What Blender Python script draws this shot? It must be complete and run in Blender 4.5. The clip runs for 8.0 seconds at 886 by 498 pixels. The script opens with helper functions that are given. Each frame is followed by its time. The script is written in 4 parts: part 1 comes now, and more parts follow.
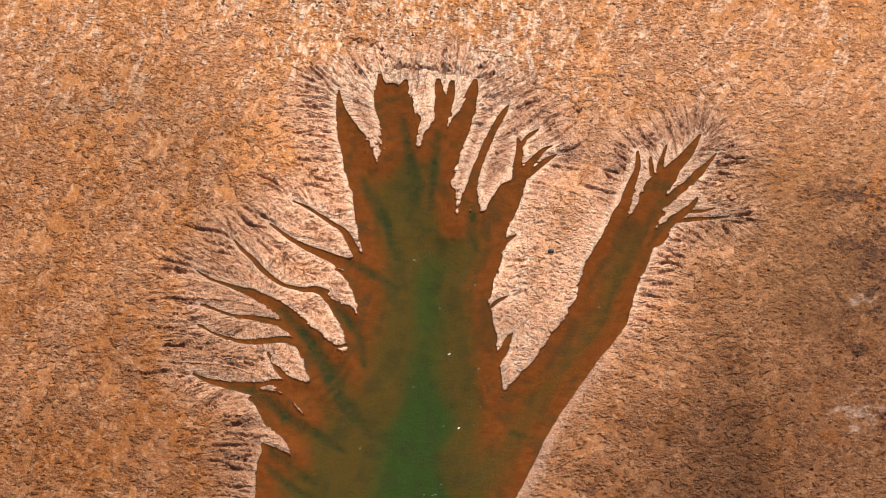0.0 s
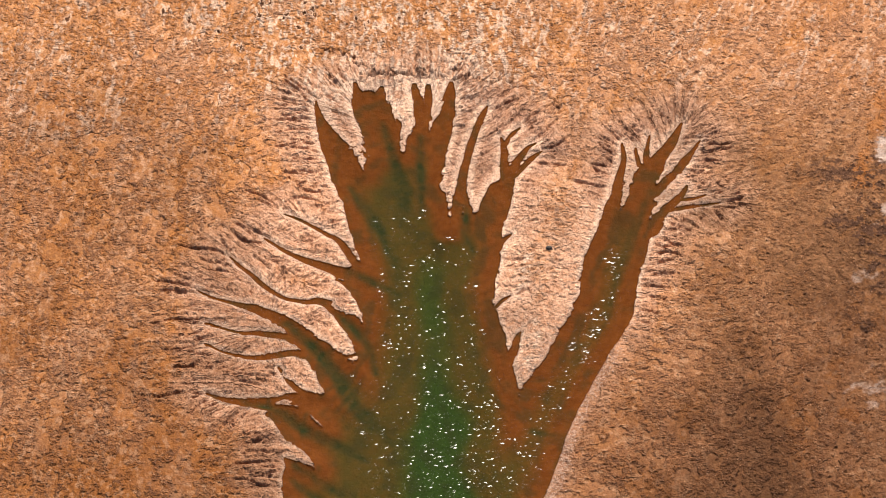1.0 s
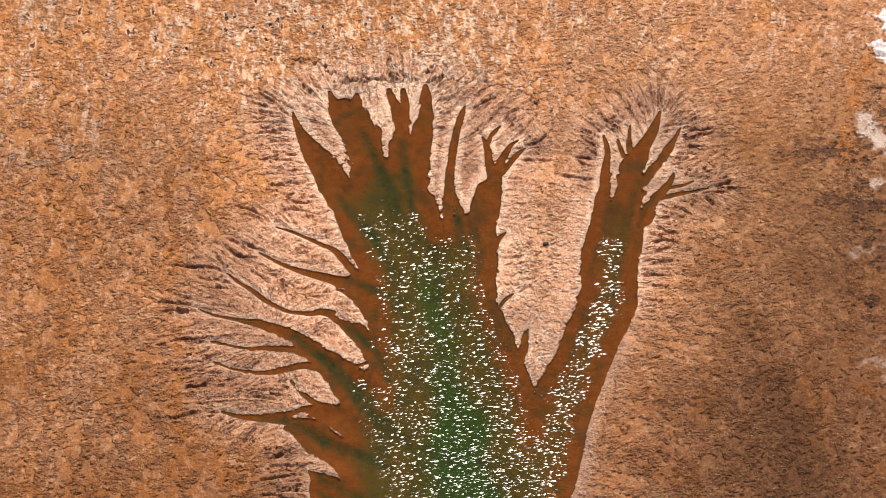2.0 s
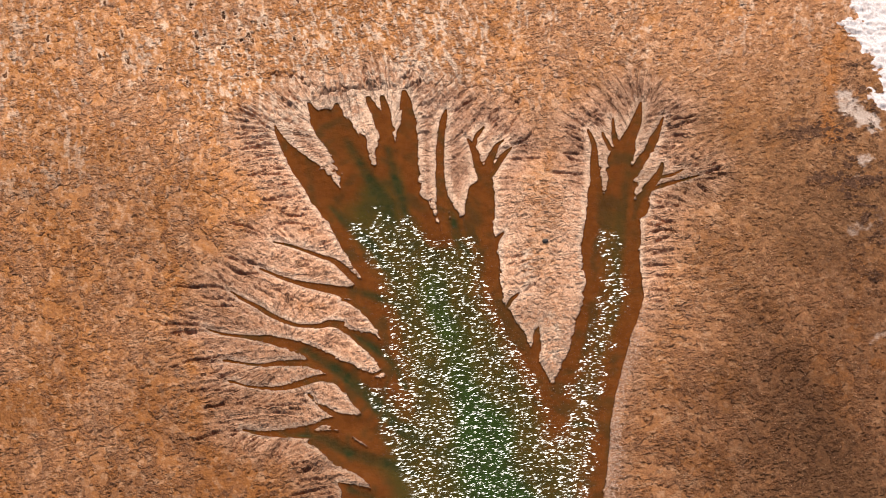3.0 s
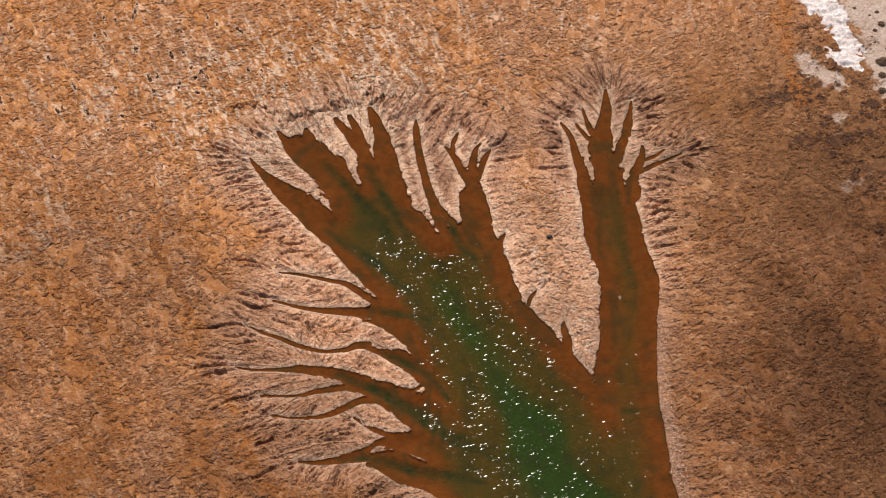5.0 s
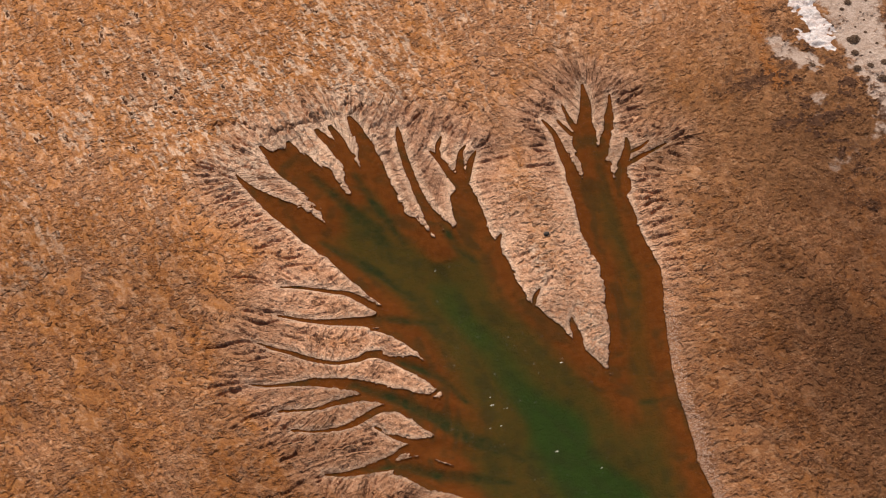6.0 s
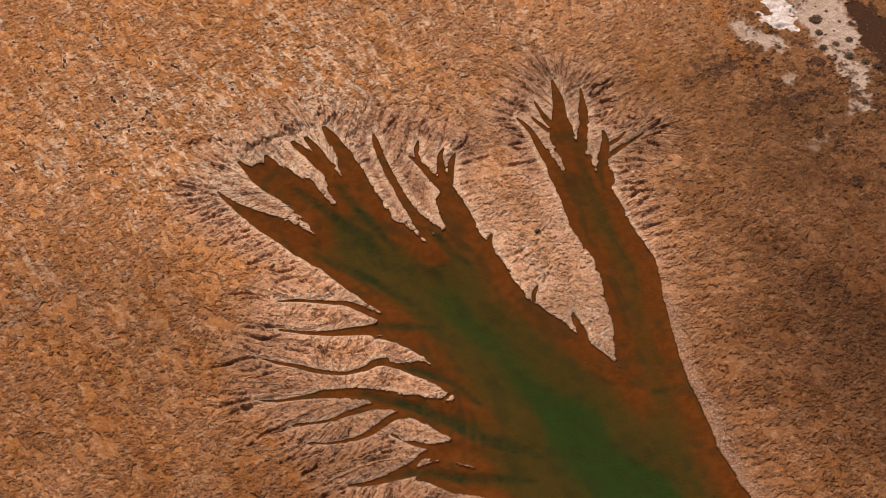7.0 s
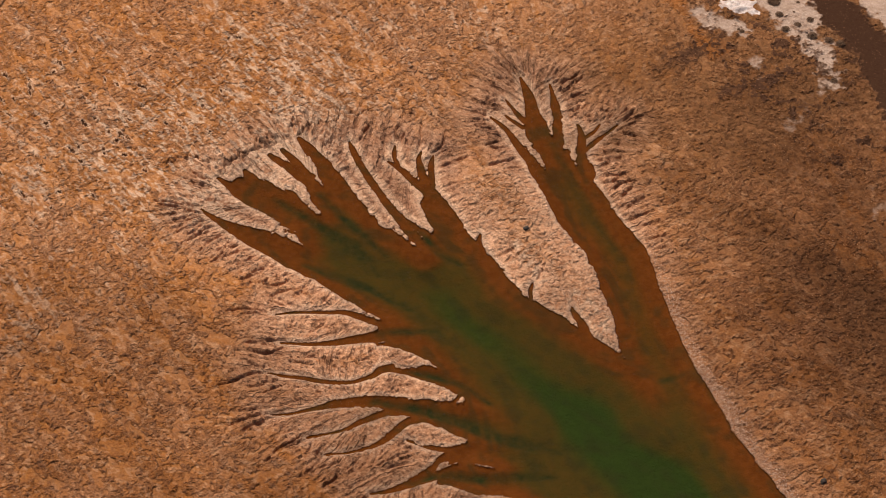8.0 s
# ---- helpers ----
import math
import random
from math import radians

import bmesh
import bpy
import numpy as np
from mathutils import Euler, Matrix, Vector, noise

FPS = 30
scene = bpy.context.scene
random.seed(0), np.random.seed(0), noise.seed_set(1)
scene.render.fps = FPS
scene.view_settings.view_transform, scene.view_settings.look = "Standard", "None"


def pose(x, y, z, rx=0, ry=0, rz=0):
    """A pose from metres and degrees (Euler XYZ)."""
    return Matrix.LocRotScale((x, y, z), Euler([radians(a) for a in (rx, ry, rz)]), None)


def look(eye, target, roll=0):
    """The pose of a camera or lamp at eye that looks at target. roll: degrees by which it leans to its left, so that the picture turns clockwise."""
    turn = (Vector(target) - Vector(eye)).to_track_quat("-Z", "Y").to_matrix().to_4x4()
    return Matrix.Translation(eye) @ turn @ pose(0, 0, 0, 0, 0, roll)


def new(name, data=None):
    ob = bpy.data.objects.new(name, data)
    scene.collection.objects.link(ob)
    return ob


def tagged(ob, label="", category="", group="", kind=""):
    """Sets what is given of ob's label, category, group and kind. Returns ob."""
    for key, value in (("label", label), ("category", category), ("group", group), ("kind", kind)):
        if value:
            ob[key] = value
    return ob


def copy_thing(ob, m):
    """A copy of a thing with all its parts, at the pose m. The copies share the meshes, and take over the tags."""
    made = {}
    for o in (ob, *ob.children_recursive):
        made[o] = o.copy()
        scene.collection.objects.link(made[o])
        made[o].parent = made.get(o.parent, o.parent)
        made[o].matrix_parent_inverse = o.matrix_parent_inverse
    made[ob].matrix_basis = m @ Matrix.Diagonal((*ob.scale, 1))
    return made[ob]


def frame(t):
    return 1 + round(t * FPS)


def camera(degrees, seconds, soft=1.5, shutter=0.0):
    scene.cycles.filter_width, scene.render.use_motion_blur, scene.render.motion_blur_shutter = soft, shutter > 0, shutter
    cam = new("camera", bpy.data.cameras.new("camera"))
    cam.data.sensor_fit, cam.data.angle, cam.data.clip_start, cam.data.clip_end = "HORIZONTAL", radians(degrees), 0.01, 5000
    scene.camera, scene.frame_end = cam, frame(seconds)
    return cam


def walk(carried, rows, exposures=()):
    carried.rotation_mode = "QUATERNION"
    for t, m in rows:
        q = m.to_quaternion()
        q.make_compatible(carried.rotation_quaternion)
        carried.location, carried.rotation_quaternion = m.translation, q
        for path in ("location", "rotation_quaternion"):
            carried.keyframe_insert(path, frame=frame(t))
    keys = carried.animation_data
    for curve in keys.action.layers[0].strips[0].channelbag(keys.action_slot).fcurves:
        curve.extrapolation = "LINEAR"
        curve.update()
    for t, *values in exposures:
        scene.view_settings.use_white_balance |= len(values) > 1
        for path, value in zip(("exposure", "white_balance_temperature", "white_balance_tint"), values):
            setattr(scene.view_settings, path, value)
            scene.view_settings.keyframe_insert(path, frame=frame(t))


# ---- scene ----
cam = camera(12.0, 8.0, soft=0.75)
PATH = [
    (0, (0.169, -118.547, 118.305), (-0.076, -59.693, 59.153), -0.55),
    (0.5, (-5.195, -118.514, 117.963), (-2.742, -59.615, 58.981), -0.51),
    (1, (-10.742, -118.058, 117.803), (-5.474, -59.351, 58.901), -0.39),
    (1.5, (-16.353, -117.289, 117.712), (-8.234, -58.937, 58.856), -0.26),
    (2, (-21.943, -116.282, 117.615), (-10.992, -58.399, 58.807), -0.14),
    (2.5, (-27.457, -115.077, 117.461), (-13.728, -57.751, 58.730), -0.05),
    (3, (-32.864, -113.687, 117.228), (-16.425, -56.999, 58.614), 0.00),
    (3.5, (-38.154, -112.107, 116.914), (-19.075, -56.141, 58.457), 0.01),
    (4, (-43.328, -110.319, 116.531), (-21.669, -55.174, 58.266), 0.00),
    (4.5, (-48.394, -108.297, 116.102), (-24.205, -54.091, 58.051), -0.02),
    (5, (-53.364, -106.015, 115.654), (-26.679, -52.886, 57.827), -0.04),
    (5.5, (-58.243, -103.456, 115.219), (-29.088, -51.557, 57.609), -0.03),
    (6, (-63.031, -100.614, 114.819), (-31.425, -50.105, 57.410), -0.00),
    (6.5, (-67.708, -97.503, 114.472), (-33.682, -48.541, 57.236), 0.06),
    (7, (-72.236, -94.162, 114.181), (-35.847, -46.883, 57.090), 0.16),
    (7.5, (-76.551, -90.665, 113.927), (-37.900, -45.162, 56.964), 0.26),
    (8, (-80.554, -87.124, 113.672), (-39.816, -43.423, 56.836), 0.34),
]
EXPOSURES = [(0, 0.72, 6550, 11), (1.5, 0.68, 6500, 11), (3.5, 0.44, 6350, 9), (5.5, 0.15, 6550, 10), (6.5, 0.03, 7050, 14), (8, -0.07, 7500, 17)]
walk(cam, [(t, look(eye, target, roll)) for t, eye, target, roll in PATH], EXPOSURES)

# ---- daylight ----
SUN_HEIGHT, SUN_TURN = 55.0, 17.0     # degrees above the horizon; clockwise from +y
world = bpy.data.worlds.new("sky")
scene.world = world
world.use_nodes = True
sky = world.node_tree.nodes.new("ShaderNodeTexSky")
sky.sky_type, sky.sun_disc = "NISHITA", False
sky.sun_elevation, sky.sun_rotation = radians(SUN_HEIGHT), radians(SUN_TURN)
world.node_tree.links.new(sky.outputs[0], world.node_tree.nodes["Background"].inputs[0])
world.node_tree.nodes["Background"].inputs[1].default_value = 0.055
sun = new("sun", bpy.data.lights.new("sun", "SUN"))
sun.data.energy, sun.data.angle, sun.data.color = 5.0, radians(0.53), (1.0, 0.93, 0.84)
a, e = radians(SUN_TURN), radians(SUN_HEIGHT)
sun.matrix_world = look((60 * math.sin(a) * math.cos(e), 60 * math.cos(a) * math.cos(e), 60 * math.sin(e)), (0, 0, 0))


# ---- materials ----
def material(name):
    mat = bpy.data.materials.new(name)
    mat.use_nodes = True
    mat.node_tree.nodes.clear()
    return mat


class Nodes:
    """Short hand for a node tree."""

    def __init__(self, mat):
        self.tree = mat.node_tree

    def add(self, kind, props=None, **inputs):
        node = self.tree.nodes.new("ShaderNode" + kind)
        for key, value in (props or {}).items():
            setattr(node, key, value)
        for key, value in inputs.items():
            self.put(node.inputs[key.replace("_", " ")], value)
        return node

    def put(self, socket, value):
        if isinstance(value, bpy.types.NodeSocket):
            self.tree.links.new(value, socket)
        elif isinstance(value, bpy.types.Node):
            self.tree.links.new(value.outputs[0], socket)
        elif isinstance(value, tuple) and len(value) == 3 and socket.type == "RGBA":
            socket.default_value = (*value, 1)
        else:
            socket.default_value = value

    def mask(self, name):
        return self.add("Attribute", {"attribute_name": name}).outputs["Fac"]

    def math(self, op, a, b=0.0, clamp=False):
        node = self.add("Math", {"operation": op, "use_clamp": clamp})
        self.put(node.inputs[0], a)
        self.put(node.inputs[1], b)
        return node.outputs[0]

    def span(self, value, lo, hi, to_lo=0.0, to_hi=1.0):
        node = self.add("MapRange", {"interpolation_type": "SMOOTHSTEP"})
        for n, v in enumerate((value, lo, hi, to_lo, to_hi)):
            self.put(node.inputs[n], v)
        return node.outputs[0]

    def mix(self, fac, a, b, blend="MIX"):
        node = self.add("MixRGB", {"blend_type": blend})
        for n, v in enumerate((fac, a, b)):
            self.put(node.inputs[n], v)
        return node.outputs[0]

    def noise(self, where, scale, detail=3.0, rough=0.55, warp=0.0):
        node = self.add("TexNoise", None, Vector=where, Scale=scale, Detail=detail, Roughness=rough, Distortion=warp)
        return node.outputs[0]


def ground_material():
    mat = material("mudflat")
    n = Nodes(mat)
    where = n.add("NewGeometry").outputs["Position"]
    height = n.add("SeparateXYZ", None, Vector=where).outputs[2]
    fine, mid, wide = n.noise(where, 11, 5, 0.7), n.noise(where, 3.1, 4, 0.6, 0.6), n.noise(where, 0.45, 3, 0.5, 0.8)
    # dry crust: ochre, tan and dark grey-brown flakes
    crust = n.mix(n.mask("ochre"), (0.52, 0.245, 0.112), (0.55, 0.222, 0.062))
    crust = n.mix(n.span(mid, 0.45, 0.75, 0, 0.28), crust, (0.57, 0.30, 0.155))
    crust = n.mix(n.math("MULTIPLY", n.mask("pan"), 0.36), crust, n.mix(n.span(wide, 0.35, 0.65), (0.56, 0.225, 0.062), (0.60, 0.31, 0.14)))
    # cracks between curled flakes, drawn out along the old flow
    wavy = n.math("ADD", n.mask("crack"), n.math("MULTIPLY", n.math("SUBTRACT", n.noise(where, 7.5, 4, 0.65), 0.5), 2.6))
    slit = n.span(n.math("ABSOLUTE", wavy), 0.30, 0.04)
    torn = n.math("MULTIPLY", n.mask("flake"), n.span(n.noise(where, 1.9, 3, 0.6), 0.36, 0.6, 0.25, 1.0))
    slit = n.math("MULTIPLY", slit, torn)
    crust = n.mix(n.math("MULTIPLY", torn, n.span(fine, 0.4, 0.65, 0.0, 0.35)), crust, (0.38, 0.185, 0.10))
    blot = n.math("ADD", n.mask("crack"), n.math("MULTIPLY", n.math("SUBTRACT", n.noise(where, 4.6, 5, 0.74), 0.5), 6.5))
    crust = n.mix(n.math("MULTIPLY", n.span(blot, 0.5, 1.5), n.math("ADD", 0.2, n.math("MULTIPLY", torn, 0.45))), crust, (0.25, 0.125, 0.076))
    crust = n.mix(n.math("MULTIPLY", n.span(blot, -0.5, -1.5), 0.62), crust, (0.75, 0.435, 0.25))
    # shade under the curled flakes, put into the colour of the cracks
    crust = n.mix(n.math("MULTIPLY", slit, 0.35), crust, (0.20, 0.088, 0.050))
    # bleached margin of the channels
    crust = n.mix(n.mask("bleach"), crust, n.mix(n.span(mid, 0.35, 0.7), (0.63, 0.335, 0.195), (0.82, 0.50, 0.325)))
    crust = n.mix(n.mask("rust"), crust, (0.23, 0.11, 0.072))
    crust = n.mix(n.math("MULTIPLY", n.mask("pale"), 0.8), crust, (0.82, 0.60, 0.44))
    foot = n.add("Attribute", {"attribute_name": "foot"}).outputs["Vector"]
    wander = n.add("VectorMath", {"operation": "MULTIPLY_ADD"})
    n.put(wander.inputs[0], n.add("TexNoise", None, Vector=where, Scale=2.2, Detail=2.0).outputs[1])
    wander.inputs[1].default_value = (0.24, 0.24, 0.0)
    n.put(wander.inputs[2], foot)
    furrow = n.math("MULTIPLY", n.span(n.noise(wander, 4.8, 2.5, 0.6), 0.485, 0.40), n.mask("fan"))
    furrow = n.math("MULTIPLY", furrow, n.span(n.noise(where, 3.6, 4, 0.65), 0.36, 0.58, 0.1, 1.0))
    # reddish shade of the furrows, put into the crust colour
    crust = n.mix(n.math("MULTIPLY", furrow, 0.5), crust, (0.19, 0.078, 0.046))
    # damp brown flat, salt
    ragged = n.math("SUBTRACT", n.noise(where, 2.6, 5, 0.72, 0.4), 0.5)
    crust = n.mix(n.math("ADD", n.mask("damp"), n.math("MULTIPLY", ragged, n.span(n.mask("damp"), 0.0, 0.35, 0.0, 1.5)), True), crust, n.mix(n.span(mid, 0.35, 0.7), (0.17, 0.080, 0.035), (0.25, 0.120, 0.052)))
    crust = n.mix(n.mask("orange"), crust, (0.42, 0.15, 0.03))
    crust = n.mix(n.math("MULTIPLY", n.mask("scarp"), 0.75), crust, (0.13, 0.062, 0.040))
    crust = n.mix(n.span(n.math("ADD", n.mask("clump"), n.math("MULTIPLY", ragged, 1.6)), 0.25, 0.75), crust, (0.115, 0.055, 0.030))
    # broad fall-off in brightness, put into the colour; also deepens the dark band
    crust = n.mix(n.mask("dusky"), crust, n.mix(1.0, crust, (0.5, 0.46, 0.42), "MULTIPLY"))
    crust = n.mix(n.span(n.math("ADD", n.mask("flat"), n.math("MULTIPLY", ragged, 0.7)), 0.08, 0.75), crust, n.mix(n.span(mid, 0.3, 0.7), (0.46, 0.34, 0.27), (0.56, 0.44, 0.37)))
    crust = n.mix(n.span(n.math("ADD", n.mask("salt"), n.math("MULTIPLY", ragged, 0.7)), 0.25, 0.7), crust, n.mix(n.span(mid, 0.3, 0.7), (0.66, 0.55, 0.52), (0.82, 0.78, 0.78)))
    crust = n.mix(n.span(fine, 0.35, 0.7, 0.45, 0.0), crust, n.mix(1.0, crust, (0.55, 0.44, 0.37), "MULTIPLY"))
    crust = n.mix(n.span(wide, 0.3, 0.7, 0.0, 0.2), crust, n.mix(1.0, crust, (0.8, 0.74, 0.7), "MULTIPLY"))
    # bed under water: rust-brown silt, green algae where it is deep
    silt = n.mix(n.span(mid, 0.35, 0.7), (0.102, 0.029, 0.007), (0.135, 0.041, 0.010))
    bed = n.mix(n.span(height, -0.13, -0.29), silt, n.mix(n.span(mid, 0.35, 0.65), (0.056, 0.040, 0.010), (0.070, 0.041, 0.010)))
    bed = n.mix(n.span(height, -0.38, -0.55), bed, n.mix(n.span(mid, 0.35, 0.7), (0.024, 0.042, 0.010), (0.028, 0.049, 0.011)))
    bed = n.mix(n.math("MULTIPLY", n.mask("murk"), 0.5), bed, (0.026, 0.027, 0.011))
    bed = n.mix(n.mask("groove"), bed, n.mix(n.span(mid, 0.3, 0.7), (0.020, 0.026, 0.010), (0.040, 0.033, 0.011)))
    wet = n.span(height, 0.025, -0.005)
    colour = n.mix(wet, crust, bed)
    rough = n.span(wet, 0.0, 1.0, 0.92, 0.7)
    # curled flakes: small tilted plates, flatter on the smooth pans
    bent = n.add("VectorMath", {"operation": "MULTIPLY_ADD"})
    n.put(bent.inputs[0], n.add("TexNoise", None, Vector=where, Scale=5.0, Detail=3.0).outputs[1])
    bent.inputs[1].default_value = (0.30, 0.22, 0.0)
    longer = n.add("VectorMath", {"operation": "MULTIPLY"})
    n.put(longer.inputs[0], where)
    longer.inputs[1].default_value = (1.5, 0.85, 1.0)
    n.put(bent.inputs[2], longer)
    # crinkled skin: short wavy ridges that lie across the old flow
    skin = n.add("Mapping", {"vector_type": "POINT"}, Vector=where, Rotation=(0, 0, radians(8)), Scale=(5.6, 7.2, 1.0))
    crinkle = n.noise(skin, 1.0, 3.0, 0.55, 0.25)
    curled = n.math("MULTIPLY", n.math("ABSOLUTE", n.math("SUBTRACT", n.noise(skin, 0.5, 3.0, 0.55, 0.3), 0.5)), -0.34)
    skin_height = n.math("ADD", n.math("MULTIPLY", crinkle, 0.165), curled)
    skin_height = n.math("MULTIPLY", skin_height, n.math("MULTIPLY", n.math("ADD", 0.3, torn), n.span(n.mask("fan"), 0.1, 0.8, 1.0, 0.5)))
    relief = n.math("ADD", n.math("MULTIPLY", fine, 0.02), skin_height)
    dry_flake = n.math("MULTIPLY", n.math("SUBTRACT", 1.0, wet), n.math("MULTIPLY", n.mask("rough"), n.span(n.mask("bleach"), 0.0, 1.0, 1.0, 0.6)), True)
    for size, tilt in ((5.0, 0.22), (10.0, 0.40), (19.0, 0.45)):
        cell = n.add("TexVoronoi", {"voronoi_dimensions": "2D"}, Vector=bent, Scale=size)
        off = n.add("VectorMath", {"operation": "SUBTRACT"})
        n.put(off.inputs[0], bent)
        n.put(off.inputs[1], cell.outputs["Position"])
        way = n.add("VectorMath", {"operation": "SUBTRACT"})
        n.put(way.inputs[0], cell.outputs["Color"])
        way.inputs[1].default_value = (0.5, 0.5, 0.5)
        lean = n.add("VectorMath", {"operation": "DOT_PRODUCT"})
        n.put(lean.inputs[0], off.outputs[0])
        n.put(lean.inputs[1], way.outputs[0])
        relief = n.math("ADD", relief, n.math("MULTIPLY", lean.outputs["Value"], tilt))
        worn = n.math("MULTIPLY", n.span(n.add("SeparateColor", None, Color=cell.outputs["Color"]).outputs[2], 0.3, 1.0), dry_flake)
        colour = n.mix(n.math("MULTIPLY", worn, 0.15), colour, n.mix(1.0, colour, (0.60, 0.40, 0.29), "MULTIPLY"))
        gain = n.math("MULTIPLY", n.span(n.add("SeparateColor", None, Color=cell.outputs["Color"]).outputs[1], 0.6, 1.0), dry_flake)
        colour = n.mix(n.math("MULTIPLY", gain, 0.28), colour, n.mix(1.0, colour, (1.5, 1.55, 1.6), "MULTIPLY"))
    relief = n.math("SUBTRACT", n.math("MULTIPLY", relief, n.mask("rough")), n.math("ADD", n.math("MULTIPLY", furrow, 0.115), n.math("MULTIPLY", slit, 0.008)))
    bump = n.add("Bump", None, Strength=1.0, Distance=1.0, Height=n.math("MULTIPLY", relief, n.span(wet, 0.0, 1.0, 1.0, 0.1)))
    shader = n.add("BsdfPrincipled", None, Base_Color=colour, Roughness=rough, Normal=bump)
    n.put(shader.inputs["Specular IOR Level"], n.span(wet, 0.0, 1.0, 0.12, 0.0))
    n.add("OutputMaterial", None, Surface=shader)
    return mat


def water_material():
    """Clear shallow water; wind ripples as small rounded facets, each with a lean of its own."""
    mat = material("brackish_water")
    n = Nodes(mat)
    where = n.add("NewGeometry").outputs["Position"]
    crest = n.add("Mapping", {"vector_type": "POINT"}, Vector=where, Rotation=(0, 0, radians(SUN_TURN)), Scale=(5.1, 7.4, 1.0))
    sway = n.add("VectorMath", {"operation": "MULTIPLY_ADD"})
    n.put(sway.inputs[0], n.add("TexNoise", None, Vector=where, Scale=3.0, Detail=2.0).outputs[1])
    sway.inputs[1].default_value = (0.9, 0.9, 0.0)
    n.put(sway.inputs[2], crest)
    chop = n.math("MULTIPLY", n.mask("chop"), n.span(n.noise(where, 0.8, 3), 0.3, 0.62, 0.72, 1.0))
    lean = None
    for scale, spread, curve in ((1.0, 0.035, 0.12), (1.9, 0.016, 0.06)):
        cell = n.add("TexVoronoi", {"voronoi_dimensions": "2D"}, Vector=sway, Scale=scale)
        other = n.add("TexWhiteNoise", {"noise_dimensions": "2D"}, Vector=cell.outputs["Position"])
        tilt = []
        for source in (cell.outputs["Color"], other.outputs["Color"]):
            rgb = n.add("SeparateColor", None, Color=source)
            total = n.math("ADD", n.math("ADD", rgb.outputs[0], rgb.outputs[1]), rgb.outputs[2])
            tilt.append(n.math("MULTIPLY", n.math("SUBTRACT", total, 1.5), 2 * spread * (1 + 1.1 * len(tilt))))
        way = n.add("CombineXYZ", None, X=tilt[0], Y=tilt[1])
        off = n.add("VectorMath", {"operation": "SUBTRACT"})
        n.put(off.inputs[0], sway)
        n.put(off.inputs[1], cell.outputs["Position"])
        dome = n.add("VectorMath", {"operation": "MULTIPLY_ADD"})
        n.put(dome.inputs[0], off)
        dome.inputs[1].default_value = (0.6 * curve, 1.5 * curve, 0.0)
        n.put(dome.inputs[2], way)
        if lean is None:
            lean = dome
        else:
            both_leans = n.add("VectorMath", {"operation": "ADD"})
            n.put(both_leans.inputs[0], lean)
            n.put(both_leans.inputs[1], dome)
            lean = both_leans
    scaled = n.add("VectorMath", {"operation": "SCALE"})
    n.put(scaled.inputs[0], n.add("VectorRotate", {"rotation_type": "Z_AXIS"}, Vector=lean, Angle=-radians(SUN_TURN)))
    n.put(scaled.inputs["Scale"], chop)
    flat_part = n.add("VectorMath", {"operation": "MULTIPLY_ADD"})
    n.put(flat_part.inputs[0], scaled)
    flat_part.inputs[1].default_value = (1.0, 1.0, 0.0)
    flat_part.inputs[2].default_value = (0.0, 0.0, 1.0)
    normal = n.add("VectorMath", {"operation": "NORMALIZE"})
    n.put(normal.inputs[0], flat_part)
    clear = n.add("BsdfTransparent", None, Color=(0.93, 0.95, 0.9))
    gloss = n.add("BsdfGlossy", {"distribution": "BECKMANN"}, Color=(0.10, 0.10, 0.094), Roughness=0.145, Normal=normal)
    facing = n.add("Fresnel", None, IOR=1.33)
    both = n.add("MixShader")
    for k, v in enumerate((facing, clear, gloss)):
        n.put(both.inputs[k], v)
    n.add("OutputMaterial", None, Surface=both)
    return mat


def rock_material(name, low, high):
    mat = material(name)
    n = Nodes(mat)
    where = n.add("NewGeometry").outputs["Position"]
    shade = n.mix(n.add("NewGeometry").outputs["Random Per Island"], low, high)
    shade = n.mix(n.span(n.noise(where, 25), 0.35, 0.7, 0, 0.5), shade, low)
    bump = n.add("Bump", None, Strength=0.6, Distance=0.01, Height=n.noise(where, 40))
    shader = n.add("BsdfPrincipled", None, Base_Color=shade, Roughness=0.9, Normal=bump)
    n.add("OutputMaterial", None, Surface=shader)
    return mat


GROUND, WATER = ground_material(), water_material()
DARK_STONE = rock_material("dark_stone", (0.025, 0.018, 0.015), (0.06, 0.045, 0.035))
PALE_CRUMB = rock_material("pale_crumb", (0.42, 0.26, 0.18), (0.76, 0.52, 0.38))
BROWN_CRUMB = rock_material("brown_crumb", (0.34, 0.18, 0.10), (0.60, 0.34, 0.19))

# ---- the mudflat: one sheet, fine where the camera flies over it ----
STEP = 0.04
X0, X1, Y0, Y1 = -20.6, 25.0, -20.8, 24.2
xs, ys = np.arange(X0, X1 + STEP / 2, STEP), np.arange(Y0, Y1 + STEP / 2, STEP)
NX, NY = len(xs), len(ys)
GX, GY = np.meshgrid(xs, ys)
rng = np.random.default_rng(7)
fx, fy = np.fft.rfftfreq(NX, STEP), np.fft.fftfreq(NY, STEP)


def blur(a, sx, sy=None):
    sy = sx if sy is None else sy
    gain = np.exp(-2 * np.pi**2 * ((fx * sx) ** 2 + (fy[:, None] * sy) ** 2))
    return np.fft.irfft2(np.fft.rfft2(a) * gain, s=a.shape)


def lumps(size, size_y=None):
    """Smooth noise with lumps of that size in metres, of spread 1."""
    a = blur(rng.standard_normal((NY, NX)), size / 3.2, None if size_y is None else size_y / 3.2)
    return (a - a.mean()) / a.std()


def ramp(a, lo, hi):
    t = np.clip((a - lo) / (hi - lo), 0, 1)
    return t * t * (3 - 2 * t)


